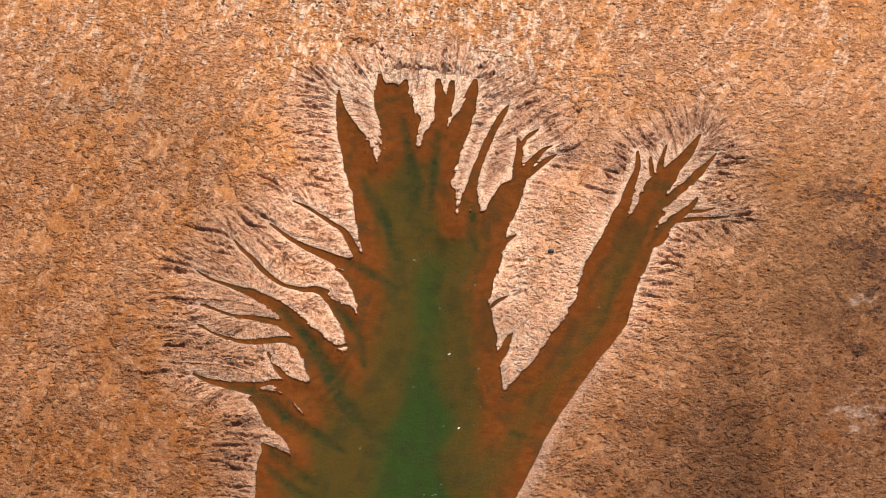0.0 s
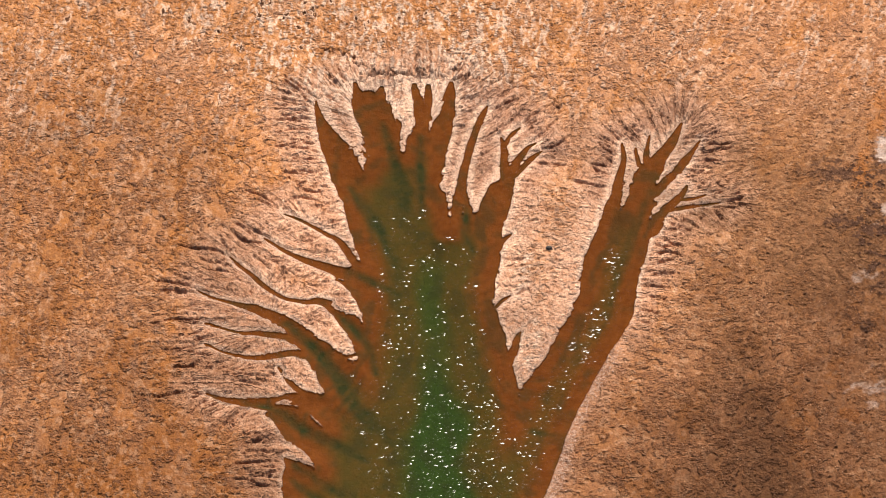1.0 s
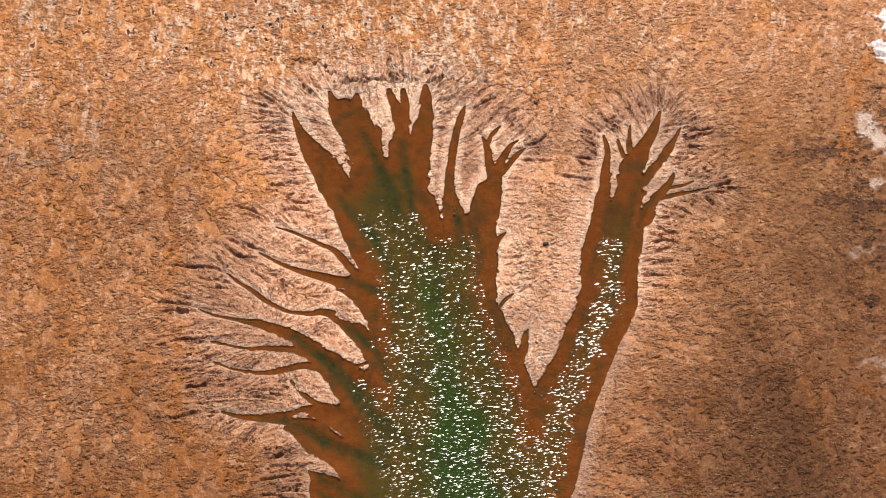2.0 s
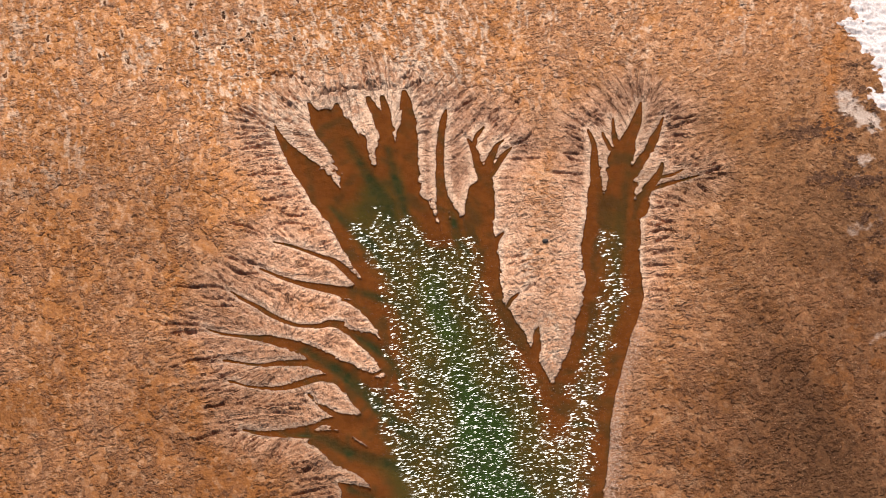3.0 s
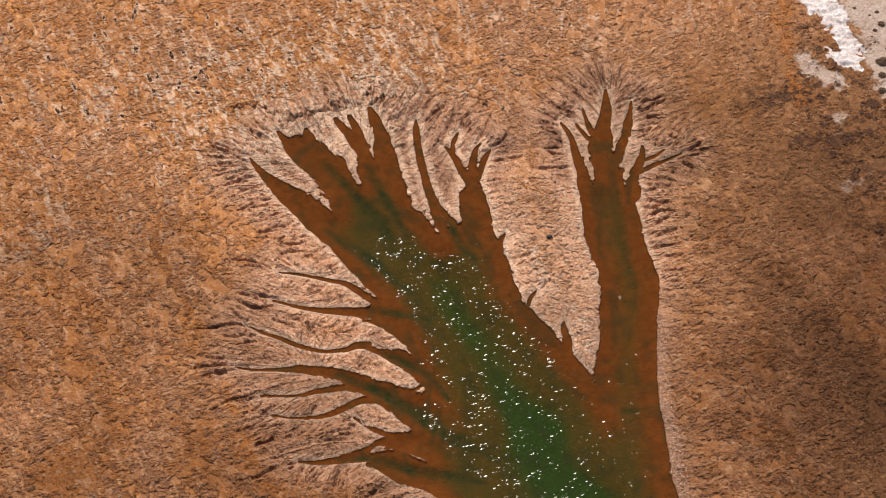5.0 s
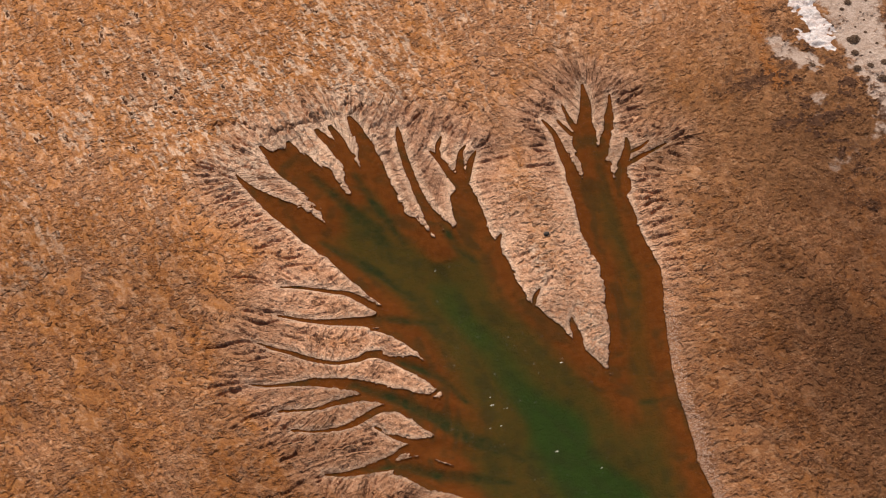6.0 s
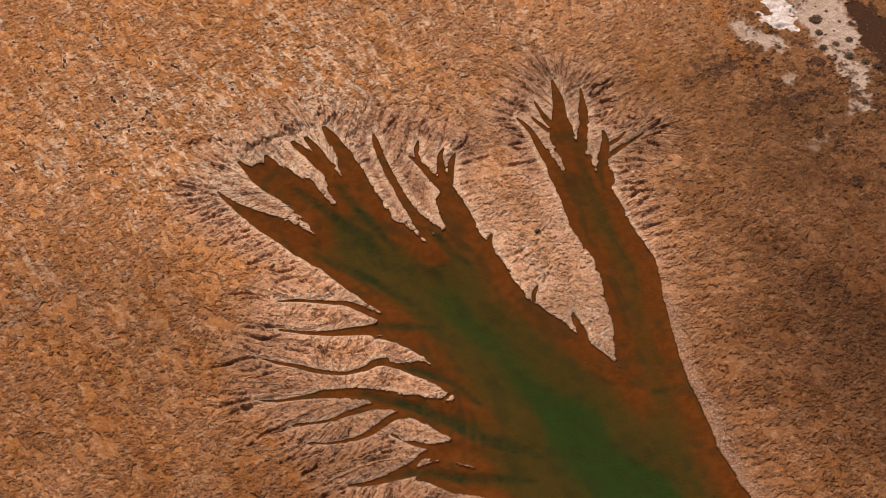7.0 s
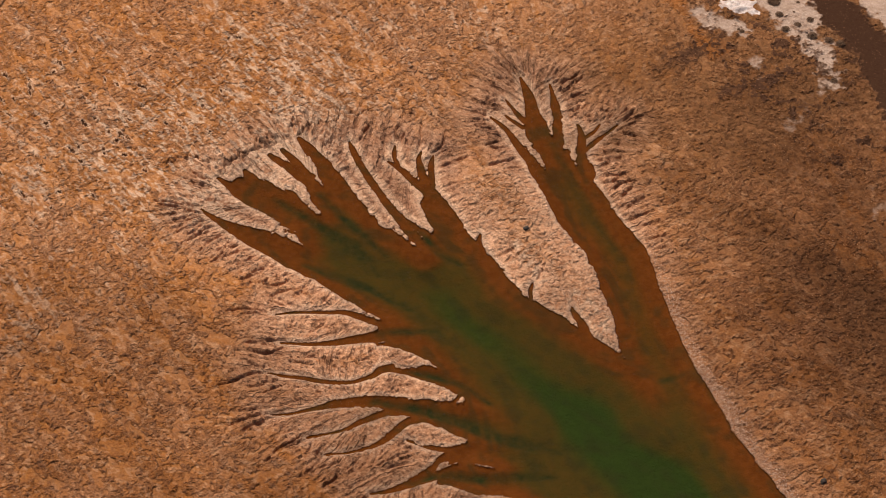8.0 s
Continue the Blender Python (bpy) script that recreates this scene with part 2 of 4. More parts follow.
def drawn(a, ux, uy, count, stride):
    """The noise a, drawn out along the undirected field (ux, uy)."""
    total = a.copy()
    for sign in (1, -1):
        px, py = np.meshgrid(np.arange(NX, dtype=np.float32), np.arange(NY, dtype=np.float32))
        hx, hy = sign * ux, sign * uy
        for _ in range(count):
            px += stride / STEP * hx
            py += stride / STEP * hy
            ix, iy = np.clip(px + 0.5, 0, NX - 1).astype(np.int32), np.clip(py + 0.5, 0, NY - 1).astype(np.int32)
            total += a[iy, ix]
            qx, qy = ux[iy, ix], uy[iy, ix]
            turn = np.where(qx * hx + qy * hy < 0, np.float32(-1), np.float32(1))
            hx, hy = qx * turn, qy * turn
    total -= total.mean()
    return total / total.std()


def smooth_line(points):
    """A rounded line through (x, y, half width)."""
    p = np.array(points, float)
    p = np.vstack([2 * p[0] - p[1], p, 2 * p[-1] - p[-2]])
    out = []
    for k in range(1, len(p) - 2):
        for t in np.arange(5) / 5:
            a, b, c, d = p[k - 1 : k + 3]
            out.append(0.5 * (2 * b + (c - a) * t + (2 * a - 5 * b + 4 * c - d) * t**2 + (3 * b - a - 3 * c + d) * t**3))
    return np.array(out + [p[-2]])


def stroke(field, points, reach):
    """Lowers field to the distance from a tapered line."""
    line = smooth_line(points)
    line[:, 2] = np.maximum(line[:, 2], 0.004)
    for (ax, ay, ar), (bx, by, br) in zip(line[:-1], line[1:]):
        far = reach + max(ar, br)
        j0, j1 = np.searchsorted(xs, (min(ax, bx) - far, max(ax, bx) + far))
        i0, i1 = np.searchsorted(ys, (min(ay, by) - far, max(ay, by) + far))
        if j1 <= j0 or i1 <= i0:
            continue
        x, y = GX[i0:i1, j0:j1] - ax, GY[i0:i1, j0:j1] - ay
        dx, dy = bx - ax, by - ay
        t = np.clip((x * dx + y * dy) / max(dx * dx + dy * dy, 1e-9), 0, 1)
        d = np.hypot(x - t * dx, y - t * dy) - (ar + t * (br - ar))
        np.minimum(field[i0:i1, j0:j1], d, out=field[i0:i1, j0:j1])


wet_field = np.full((NY, NX), 6.0)
bar_field = np.full((NY, NX), 6.0)
groove_field = np.full((NY, NX), 6.0)


def creek(points):
    stroke(wet_field, points, 5.0)


def bar(points):
    stroke(bar_field, points, 0.8)


def groove(points):
    stroke(groove_field, points, 0.5)


creek([(-3.4, -21.26, 3.7), (-2.9, -16.14, 4.4), (-2.5, -13.91, 4.58), (-2.28, -11.64, 4.185), (-1.36, -9.33, 3.295), (-1.18, -6.97, 3.013), (-1.09, -4.56, 2.666), (-0.93, -2.4, 2.559), (-0.81, -0.37, 2.807), (-1.72, 1.23, 2.096), (-1.97, 2.68, 1.961), (-2.04, 3.98, 1.977)])
creek([(-3.25, 3.01, 0.833), (-3.77, 4.65, 0.615), (-4.06, 5.64, 0.491), (-4.35, 6.64, 0.293), (-4.49, 7.31, 0.166), (-4.57, 7.99, 0.082), (-4.58, 8.4, 0.035)])
creek([(-2.02, 4.31, 0.828), (-2.12, 6.29, 0.723), (-2.31, 7.46, 0.746), (-2.47, 8.11, 0.667)])
creek([(-2.71, 7.97, 0.339), (-2.85, 8.65, 0.19), (-2.9, 9.3, 0.071)])
creek([(-2.12, 7.8, 0.446), (-1.98, 8.37, 0.274), (-1.84, 8.92, 0.1)])
creek([(-1.35, 6.22, 0.093), (-1.31, 6.95, 0.094), (-1.24, 7.69, 0.071)])
creek([(-0.73, 4.79, 0.666), (-0.45, 6.34, 0.355), (-0.38, 7.28, 0.256), (-0.44, 8.29, 0.164), (-0.49, 8.97, 0.094)])
creek([(-0.24, 6.94, 0.264), (-0.02, 8.12, 0.192), (0.07, 8.86, 0.095)])
creek([(-0.74, 3.64, 0.928), (-0.23, 4.88, 0.654), (0.29, 6, 0.462), (0.6, 7.1, 0.349), (0.89, 8.11, 0.246), (1.03, 8.92, 0.097)])
creek([(0.86, -0.07, 0.506), (0.73, 0.89, 0.386), (0.76, 1.94, 0.32), (0.88, 2.91, 0.187), (1.03, 3.62, 0.168), (1.22, 4.28, 0.147), (1.51, 5.26, 0.15), (1.87, 6.26, 0.129), (2.18, 6.99, 0.106), (2.37, 7.39, 0.04)])
creek([(1.17, -0.55, 0.887), (1.59, 0.56, 0.752), (2.08, 1.67, 0.614), (2.45, 2.48, 0.485), (2.74, 3.19, 0.306), (2.75, 3.94, 0.206), (2.79, 4.59, 0.138), (2.77, 5.19, 0.093), (2.73, 5.45, 0.048)])
creek([(2.84, 4.99, 0.081), (3.15, 5.55, 0.085), (3.55, 5.97, 0.045)])
creek([(2.86, 3.54, 0.17), (3.4, 4.26, 0.141), (3.76, 4.78, 0.089), (4.11, 5.01, 0.038)])
creek([(2.92, 3.22, 0.234), (3.58, 3.9, 0.148), (4.05, 4.32, 0.091), (4.3, 4.51, 0.031)])
creek([(1.88, -0.99, 0.157), (2.2, -0.43, 0.11), (2.55, -0.11, 0.035)])
creek([(1.67, -7.05, 0.22), (1.96, -6.46, 0.194), (2.21, -5.86, 0.147), (2.42, -5.5, 0.078), (2.57, -5.31, 0.027)])
creek([(1.53, -4.03, 0.111), (1.8, -3.75, 0.086), (2.16, -3.51, 0.029)])
creek([(0.92, -13.94, 1.274), (1.68, -12.24, 1.286), (2.44, -10.58, 1.157), (3.25, -8.84, 1.189), (4.16, -7.31, 1.13), (4.85, -5.88, 1.246), (5.53, -4.55, 1.333), (6.07, -2.77, 1.19), (6.75, -1.22, 1.117), (7.08, -0.28, 1.039), (7.29, 0.51, 1.018), (7.73, 1.47, 0.841), (8.17, 2.27, 0.57), (8.54, 2.98, 0.517)])
creek([(8.4, 2.75, 0.548), (9, 3.59, 0.356), (9.37, 4.14, 0.269), (9.69, 4.7, 0.184), (9.95, 5.19, 0.103), (10.13, 5.59, 0.051)])
creek([(6.9, 1.06, 0.275), (7.07, 2.11, 0.186), (7.31, 2.92, 0.144), (7.51, 3.57, 0.105), (7.58, 4.16, 0.08), (7.57, 4.62, 0.035)])
creek([(8.12, 3.24, 0.116), (8.09, 3.83, 0.069), (8.09, 4.32, 0.035)])
creek([(8.46, 3.3, 0.206), (8.49, 3.95, 0.115), (8.63, 4.54, 0.059), (8.76, 5, 0.029)])
creek([(8.77, 3.49, 0.119), (8.85, 3.79, 0.076), (9.02, 4.05, 0.041)])
creek([(7.98, 0.82, 0.634), (8.58, 1.78, 0.439), (9.18, 2.42, 0.337), (9.67, 3.06, 0.252), (10.05, 3.48, 0.169), (10.39, 3.94, 0.095), (10.74, 4.49, 0.04)])
creek([(8.05, -0.29, 0.49), (8.69, 0.53, 0.224), (9.23, 1.04, 0.171), (9.59, 1.45, 0.121), (9.86, 1.93, 0.052)])
creek([(9.01, 0.62, 0.095), (9.6, 0.72, 0.111), (10.24, 0.77, 0.07), (11.04, 0.83, 0.032)])
creek([(9.44, 1.2, 0.096), (10.03, 1.19, 0.076), (10.54, 1.35, 0.031)])
creek([(-3.37, -1.7, 0.255), (-3.83, -0.82, 0.164), (-4.06, -0.25, 0.15), (-4.32, 0.29, 0.11), (-4.71, 0.61, 0.088), (-5.12, 1, 0.07), (-5.74, 1.55, 0.054), (-6.32, 1.91, 0.031)])
creek([(-3.21, -2.45, 0.735), (-3.89, -1.79, 0.379), (-4.45, -1.47, 0.269), (-5.02, -1.12, 0.195), (-5.59, -0.8, 0.15), (-6.09, -0.45, 0.105), (-6.62, 0.03, 0.069), (-7.2, 0.63, 0.034)])
creek([(-3.18, -6.35, 0.8), (-3.76, -5.03, 0.54), (-4.26, -4.2, 0.38), (-4.65, -3.6, 0.28), (-4.99, -3.21, 0.201), (-5.35, -3.05, 0.153), (-5.66, -3.05, 0.104), (-6.22, -2.92, 0.079), (-6.71, -2.7, 0.075), (-7.36, -2.04, 0.098), (-7.87, -1.29, 0.086), (-8.29, -0.78, 0.067), (-8.62, -0.27, 0.026)])
creek([(-3.2, -3.7, 0.5), (-3.62, -2.95, 0.3), (-4.1, -2.3, 0.12), (-4.5, -1.95, 0.035)])
creek([(-4.12, -8.1, 1.3), (-4.92, -6.68, 0.83), (-5.61, -5.67, 0.538), (-6.18, -4.82, 0.442), (-6.68, -4.14, 0.326), (-7.2, -3.68, 0.255), (-7.77, -3.24, 0.204), (-8.22, -3.02, 0.134), (-8.79, -2.74, 0.066), (-9.47, -2.43, 0.044), (-10.04, -1.96, 0.029)])
creek([(-6.17, -5.12, 0.346), (-6.62, -4.84, 0.208), (-7.25, -4.69, 0.151), (-7.78, -4.56, 0.109), (-8.51, -4.43, 0.06), (-9.19, -4.12, 0.041), (-9.76, -3.81, 0.029)])
creek([(-5.72, -5.91, 0.359), (-6.43, -5.75, 0.181), (-7.04, -5.78, 0.151), (-7.7, -5.87, 0.121), (-8.25, -5.8, 0.065), (-9.15, -5.43, 0.041), (-9.83, -4.94, 0.028)])
creek([(-6.22, -8.06, 0.225), (-6.5, -7.64, 0.125), (-6.72, -7.28, 0.098), (-6.93, -6.83, 0.072), (-7.11, -6.44, 0.036)])
creek([(-4.35, -9.89, 1.639), (-5.44, -9.06, 1.059), (-6.43, -8.56, 0.751), (-7.31, -8.4, 0.41), (-8.07, -8.25, 0.263), (-8.73, -8.1, 0.175), (-9.39, -7.88, 0.098), (-9.95, -7.55, 0.042)])
creek([(-3.24, -12.49, 2.633), (-4.54, -11.34, 1.851), (-5.97, -10.02, 1.122), (-7.01, -9.14, 0.496), (-7.62, -8.87, 0.143)])
creek([(-4.7, -15.29, 2.78), (-5.79, -13.46, 1.573), (-6.5, -12.32, 0.815), (-6.86, -11.69, 0.312), (-7.17, -11.2, 0.073)])
creek([(1.29, -12.12, 1.705), (0.35, -14.5, 1.66), (-0.22, -16.52, 1.75), (-0.7, -17.98, 1.8), (-2.4, -21.52, 2.6)])
bar([(-7.24, -8.31, 0.044), (-6.87, -8.35, 0.13), (-6.5, -8.59, 0.042)])
bar([(-6.07, -9.03, 0.037), (-5.87, -9.35, 0.089), (-5.69, -9.62, 0.03)])
bar([(0.85, 1.94, 0.027), (0.83, 1.62, 0.046), (0.78, 1.36, 0.023)])
bar([(4.74, -1.83, 0.544), (3.91, -3.68, 0.882), (3.1, -5.5, 0.718), (2.45, -7.3, 0.378), (1.86, -8.68, 0.047)])
bar([(-1.19, 7.45, 0.363), (-0.94, 6.78, 0.302), (-1.19, 5.78, 0.168), (-1.26, 5.06, 0.023)])
bar([(-3.64, 7.64, 0.345), (-3.28, 6.3, 0.34), (-3.06, 5.3, 0.234), (-2.99, 4.18, 0.023)])
bar([(-2.97, 5.47, 0.164), (-2.64, 4.9, 0.027)])
bar([(0.51, 7.78, 0.106), (0.16, 6.94, 0.105), (-0.17, 6.14, 0.026)])
bar([(-0.14, 8.97, 0.117), (-0.19, 7.88, 0.023)])
bar([(0.48, 3.63, 0.326), (0.33, 2.49, 0.161), (0.23, 0.67, 0.023)])
bar([(1.61, 2.65, 0.34), (1.37, 1.84, 0.17), (1.19, 1.2, 0.024)])
bar([(3.31, 5.25, 0.246), (3.06, 4.43, 0.145), (2.84, 3.51, 0.024)])
bar([(3.75, 4.39, 0.097), (3.39, 3.87, 0.082), (3.09, 3.35, 0.022)])
bar([(7.81, 3.57, 0.164), (7.53, 2.27, 0.188), (7.28, 1.47, 0.097), (7.05, 0.9, 0.024)])
bar([(9.82, 4.04, 0.237), (9.33, 3.16, 0.238), (8.96, 2.58, 0.107), (8.69, 2.17, 0.027)])
bar([(9.75, 2.41, 0.252), (9.03, 1.55, 0.246), (8.54, 0.82, 0.134), (8.11, 0.25, 0.027)])
bar([(-4.43, -3.3, 0.395), (-4.02, -3.67, 0.251), (-3.71, -4.01, 0.027)])
bar([(-5.75, -3.91, 0.37), (-4.96, -4.98, 0.331), (-4.57, -5.83, 0.147), (-4.26, -6.4, 0.025)])
bar([(-4.69, -0.43, 0.329), (-4.35, -0.88, 0.165), (-4.14, -1.13, 0.028)])
bar([(-3.91, 0.61, 0.14), (-3.7, -0.35, 0.117), (-3.47, -1.23, 0.023)])
bar([(-7.53, -4.04, 0.285), (-7.08, -4.38, 0.173), (-6.67, -4.6, 0.029)])
bar([(-7.72, -5.17, 0.239), (-7.16, -5.33, 0.179), (-6.79, -5.42, 0.03)])
bar([(-6.58, -6.77, 0.417), (-6.17, -7.29, 0.208), (-5.86, -7.67, 0.026)])
bar([(-7.14, -10.74, 0.379), (-6.55, -11.18, 0.262), (-6.11, -11.73, 0.025)])
groove([(-3.6, 3.34, 0.026), (-3.09, 2.2, 0.176), (-2.56, 0.75, 0.166), (-2.21, -1.15, 0.023)])
groove([(-1.96, 6.96, 0.024), (-1.72, 4.96, 0.14), (-1.42, 2.99, 0.229), (-1.72, 1.07, 0.023)])
groove([(-0.5, 5.94, 0.023), (-0.67, 3.64, 0.139), (-0.86, 1.7, 0.023)])
groove([(1.2, 2.65, 0.024), (0.77, 0.41, 0.113), (1.05, -0.86, 0.024)])
groove([(-5.33, -2.93, 0.027), (-4.42, -4.07, 0.104), (-3.63, -5.45, 0.118), (-3.4, -6.95, 0.022)])
groove([(-6.64, -4.05, 0.026), (-5.61, -5.58, 0.175), (-4.82, -7.24, 0.214), (-4.25, -8.72, 0.293), (-3.04, -10.48, 0.025)])
groove([(-8.29, -8.25, 0.029), (-7.19, -8.7, 0.137), (-6.3, -9.73, 0.161), (-5.2, -10.46, 0.163), (-4.11, -11.34, 0.027)])
groove([(-6.91, -11.46, 0.026), (-6.25, -12.04, 0.079), (-5.7, -12.53, 0.078), (-5.16, -13.04, 0.026)])
groove([(-7, -12.18, 0.025), (-6.23, -13.03, 0.078), (-5.36, -13.66, 0.081), (-4.29, -14.18, 0.027)])
groove([(-4, -1.44, 0.03), (-3.1, -2.08, 0.147), (-2.2, -2.7, 0.029)])
groove([(2.25, -10.52, 0.028), (2.95, -10.82, 0.028)])
groove([(8.73, 2.58, 0.025), (7.73, 0.35, 0.123), (6.74, -2.16, 0.144), (5.77, -4.61, 0.024)])
tongue_field = np.full((NY, NX), 6.0)
stroke(tongue_field, [(4.83, 1.65, 0.987), (3.98, -0.57, 1.776), (3.36, -3.37, 1.384), (2.53, -6.4, 0.916)], 1.5)
ridge_field = np.full((NY, NX), 6.0)                                               # pale low ridges along the tongue
stroke(ridge_field, [(2.95, -5.0, 0.06), (2.75, -6.1, 0.2), (2.35, -7.2, 0.26), (2.0, -8.2, 0.12)], 0.5)
stroke(ridge_field, [(3.1, -1.6, 0.03), (2.75, -2.6, 0.07), (2.5, -3.7, 0.05)], 0.5)
salt_field = np.full((NY, NX), 6.0)
stroke(salt_field, [(20.1, 7.11, 0.6), (20.4, 5.34, 0.52), (20.25, 3.89, 0.46), (20.0, 2.59, 0.44), (19.78, 1.67, 0.25)], 1.5)
stroke(salt_field, [(21.05, 8.71, 0.856), (20.77, 6.54, 0.62), (20.26, 4.13, 0.3)], 1.5)
stroke(salt_field, [(19.36, 3.33, 0.152), (19.36, 2.04, 0.121)], 1.5)
flat_field = np.full((NY, NX), 6.0)
stroke(flat_field, [(22.35, 5.32, 1.173), (22.08, 3.42, 1.247), (21.5, 1.71, 1.003), (21.62, 0.43, 1.196)], 1.5)
stroke(flat_field, [(20.97, 2.12, 0.71), (20.76, 0.6, 0.779), (20.33, -0.86, 0.446), (19.95, -1.96, 0.392), (19.38, -3.05, 0.241)], 1.5)
stroke(flat_field, [(17.98, 3.11, 0.319), (18.14, 2.09, 0.465), (18.68, 1.23, 0.306)], 1.5)
stroke(flat_field, [(17.3, -0.47, 0.204), (17.28, -1.12, 0.262)], 1.5)
stroke(flat_field, [(15.13, -9.99, 0.29), (15.87, -10.29, 0.348)], 1.5)
stroke(flat_field, [(18.29, 2.27, 0.309), (18.42, 1.57, 0.206)], 1.5)
stroke(flat_field, [(18.81, -3.37, 0.276), (19.11, -3.56, 0.207)], 1.5)
stroke(flat_field, [(18, 3.27, 0.302), (18.26, 2.1, 0.382), (18.78, 1.56, 0.268)], 1.5)
stroke(flat_field, [(15.98, -4.33, 0.177), (16.55, -4.09, 0.236)], 1.5)
orange_field = np.full((NY, NX), 6.0)
stroke(orange_field, [(19.21, 6.9, 0.318), (18.36, 5.12, 0.267), (17.51, 3.37, 0.223), (16.92, 1.59, 0.315), (16.88, 0.98, 0.26)], 1.5)
stroke(orange_field, [(14.18, -11.2, 0.175), (14.37, -11.6, 0.149)], 1.5)
stroke(orange_field, [(18.31, 5.53, 0.336), (17.8, 3.88, 0.19)], 1.5)
clump_field = np.full((NY, NX), 6.0)
stroke(clump_field, [(19.22, 5.04, 0.363), (18.76, 3.67, 0.621), (18.83, 2.58, 0.433)], 1.5)
stroke(clump_field, [(18.55, 0.39, 0.681), (19.27, -0.61, 1.269), (19.12, -2.48, 1.718)], 1.5)
stroke(clump_field, [(16.6, -0.08, 0.776), (17.36, -2.25, 1.508), (17.07, -5.14, 1.383)], 1.5)
stroke(clump_field, [(16.71, 2.52, 0.459), (16.61, -0.36, 0.68)], 1.5)
stroke(clump_field, [(16.31, -5.91, 1.006), (16.32, -8.59, 0.882), (16.29, -11.79, 0.868)], 1.5)
stroke(clump_field, [(17.25, 0.42, 0.97), (17.19, -1.9, 1.23), (16.55, -4.11, 1.155)], 1.5)
stroke(clump_field, [(19.12, 0.63, 0.876), (19.3, -1.46, 0.919), (21.19, -2.22, 0.761)], 1.5)
band_field = np.full((NY, NX), 6.0)
stroke(band_field, [(22.8, 0.94, 0.557), (22.31, -0.83, 0.806), (21.96, -2.45, 0.792), (21.27, -4.68, 1.156), (20, -7.73, 1.674)], 1.5)
pink_field = np.full((NY, NX), 6.0)
stroke(pink_field, [(24.32, -0.7, 0.557), (23.87, -2.25, 0.636), (23.59, -4.42, 0.966)], 1.5)
scarp_field = np.full((NY, NX), 6.0)
stroke(scarp_field, [(-3.93, 11.17, 0.033), (-2.93, 10.61, 0.04), (-2.18, 9.74, 0.04), (-1.3, 9.53, 0.046), (-0.69, 9.47, 0.098), (-0.45, 9.34, 0.072), (0.19, 9.31, 0.033), (1.39, 9.03, 0.026), (3.08, 8.88, 0.03), (3.75, 8.26, 0.034), (4.64, 7.54, 0.034), (5.2, 6.8, 0.034), (5.48, 5.75, 0.026)], 1.5)
stroke(scarp_field, [(-2.74, 9.59, 0.034), (-1.79, 9.51, 0.04), (-0.84, 9.42, 0.067), (-0.51, 9.51, 0.086), (0.19, 9.53, 0.041), (1.39, 9.42, 0.034)], 1.5)

# each point's foot on a contour some way from the water: equal along one line of flow
CONTOUR = 2.6
level_soft = blur(np.clip(wet_field, -1.2, 5.5), 1.0)
sgy, sgx = np.gradient(level_soft, STEP)
pick_y, pick_x = np.nonzero((wet_field > -0.4) & (wet_field < 4.5))
fpx, fpy = pick_x.astype(np.float32), pick_y.astype(np.float32)


def between(a, x, y):
    x, y = np.clip(x, 0, NX - 1.001), np.clip(y, 0, NY - 1.001)
    j, i = x.astype(np.int32), y.astype(np.int32)
    u, v = x - j, y - i
    return (a[i, j] * (1 - u) + a[i, j + 1] * u) * (1 - v) + (a[i + 1, j] * (1 - u) + a[i + 1, j + 1] * u) * v


for _ in range(34):
    hx, hy = between(sgx, fpx, fpy), between(sgy, fpx, fpy)
    steep = np.maximum(np.hypot(hx, hy), 0.12)
    go = np.clip((CONTOUR - between(level_soft, fpx, fpy)) / steep, -0.14, 0.14) / STEP
    fpx += go * hx / steep
    fpy += go * hy / steep
rill = lumps(0.16)
rill[pick_y, pick_x] = between(lumps(0.115) * 0.85 + lumps(0.28) * 0.55, fpx, fpy)

# distance to the water's edge, positive on land
frayed = 0.014 * lumps(0.085) + 0.018 * lumps(0.2) + 0.03 * lumps(0.5) - 0.26 * ramp(-rill, 0.6, 1.9) * (1 - ramp(GX - 0.45 * GY, 4.5, 7.5))
DIST = np.maximum(wet_field, -bar_field) + frayed * (0.15 + 0.85 * ramp(blur(np.clip(-wet_field, 0, 1), 0.22), 0.02, 0.14))
inside = np.maximum(-DIST, 0)
outside = np.maximum(DIST, 0)

def steps(a, size):
    """Flat treads with steep edges, as curled flakes of crust leave."""
    b = a / size
    whole = np.floor(b)
    return size * (whole + ramp(b - whole, 0.36, 0.64))


# directions: away from the water near it, along the flat elsewhere
soft = blur(np.minimum(outside, 5.0) - np.minimum(inside, 1.0), 0.35)
gy, gx = np.gradient(soft, STEP)
size = np.hypot(gx, gy) + 1e-6
near = 1 - ramp(outside, 1.2, 4.2 + 3.5 * ramp(GX, 6, 9))
lean = radians(5) + 0.08 * lumps(9.0) + radians(22) * ramp(GX, 4.0, 12.0)
toward, along = np.arctan2(gy, gx), np.pi / 2 - lean
turned = 0.5 * np.arctan2(near * np.sin(2 * toward) + (1 - near) * np.sin(2 * along), near * np.cos(2 * toward) + (1 - near) * np.cos(2 * along))
ux, uy = np.cos(turned).astype(np.float32), np.sin(turned).astype(np.float32)
sx, sy = (np.sin(lean)).astype(np.float32), (np.cos(lean)).astype(np.float32)

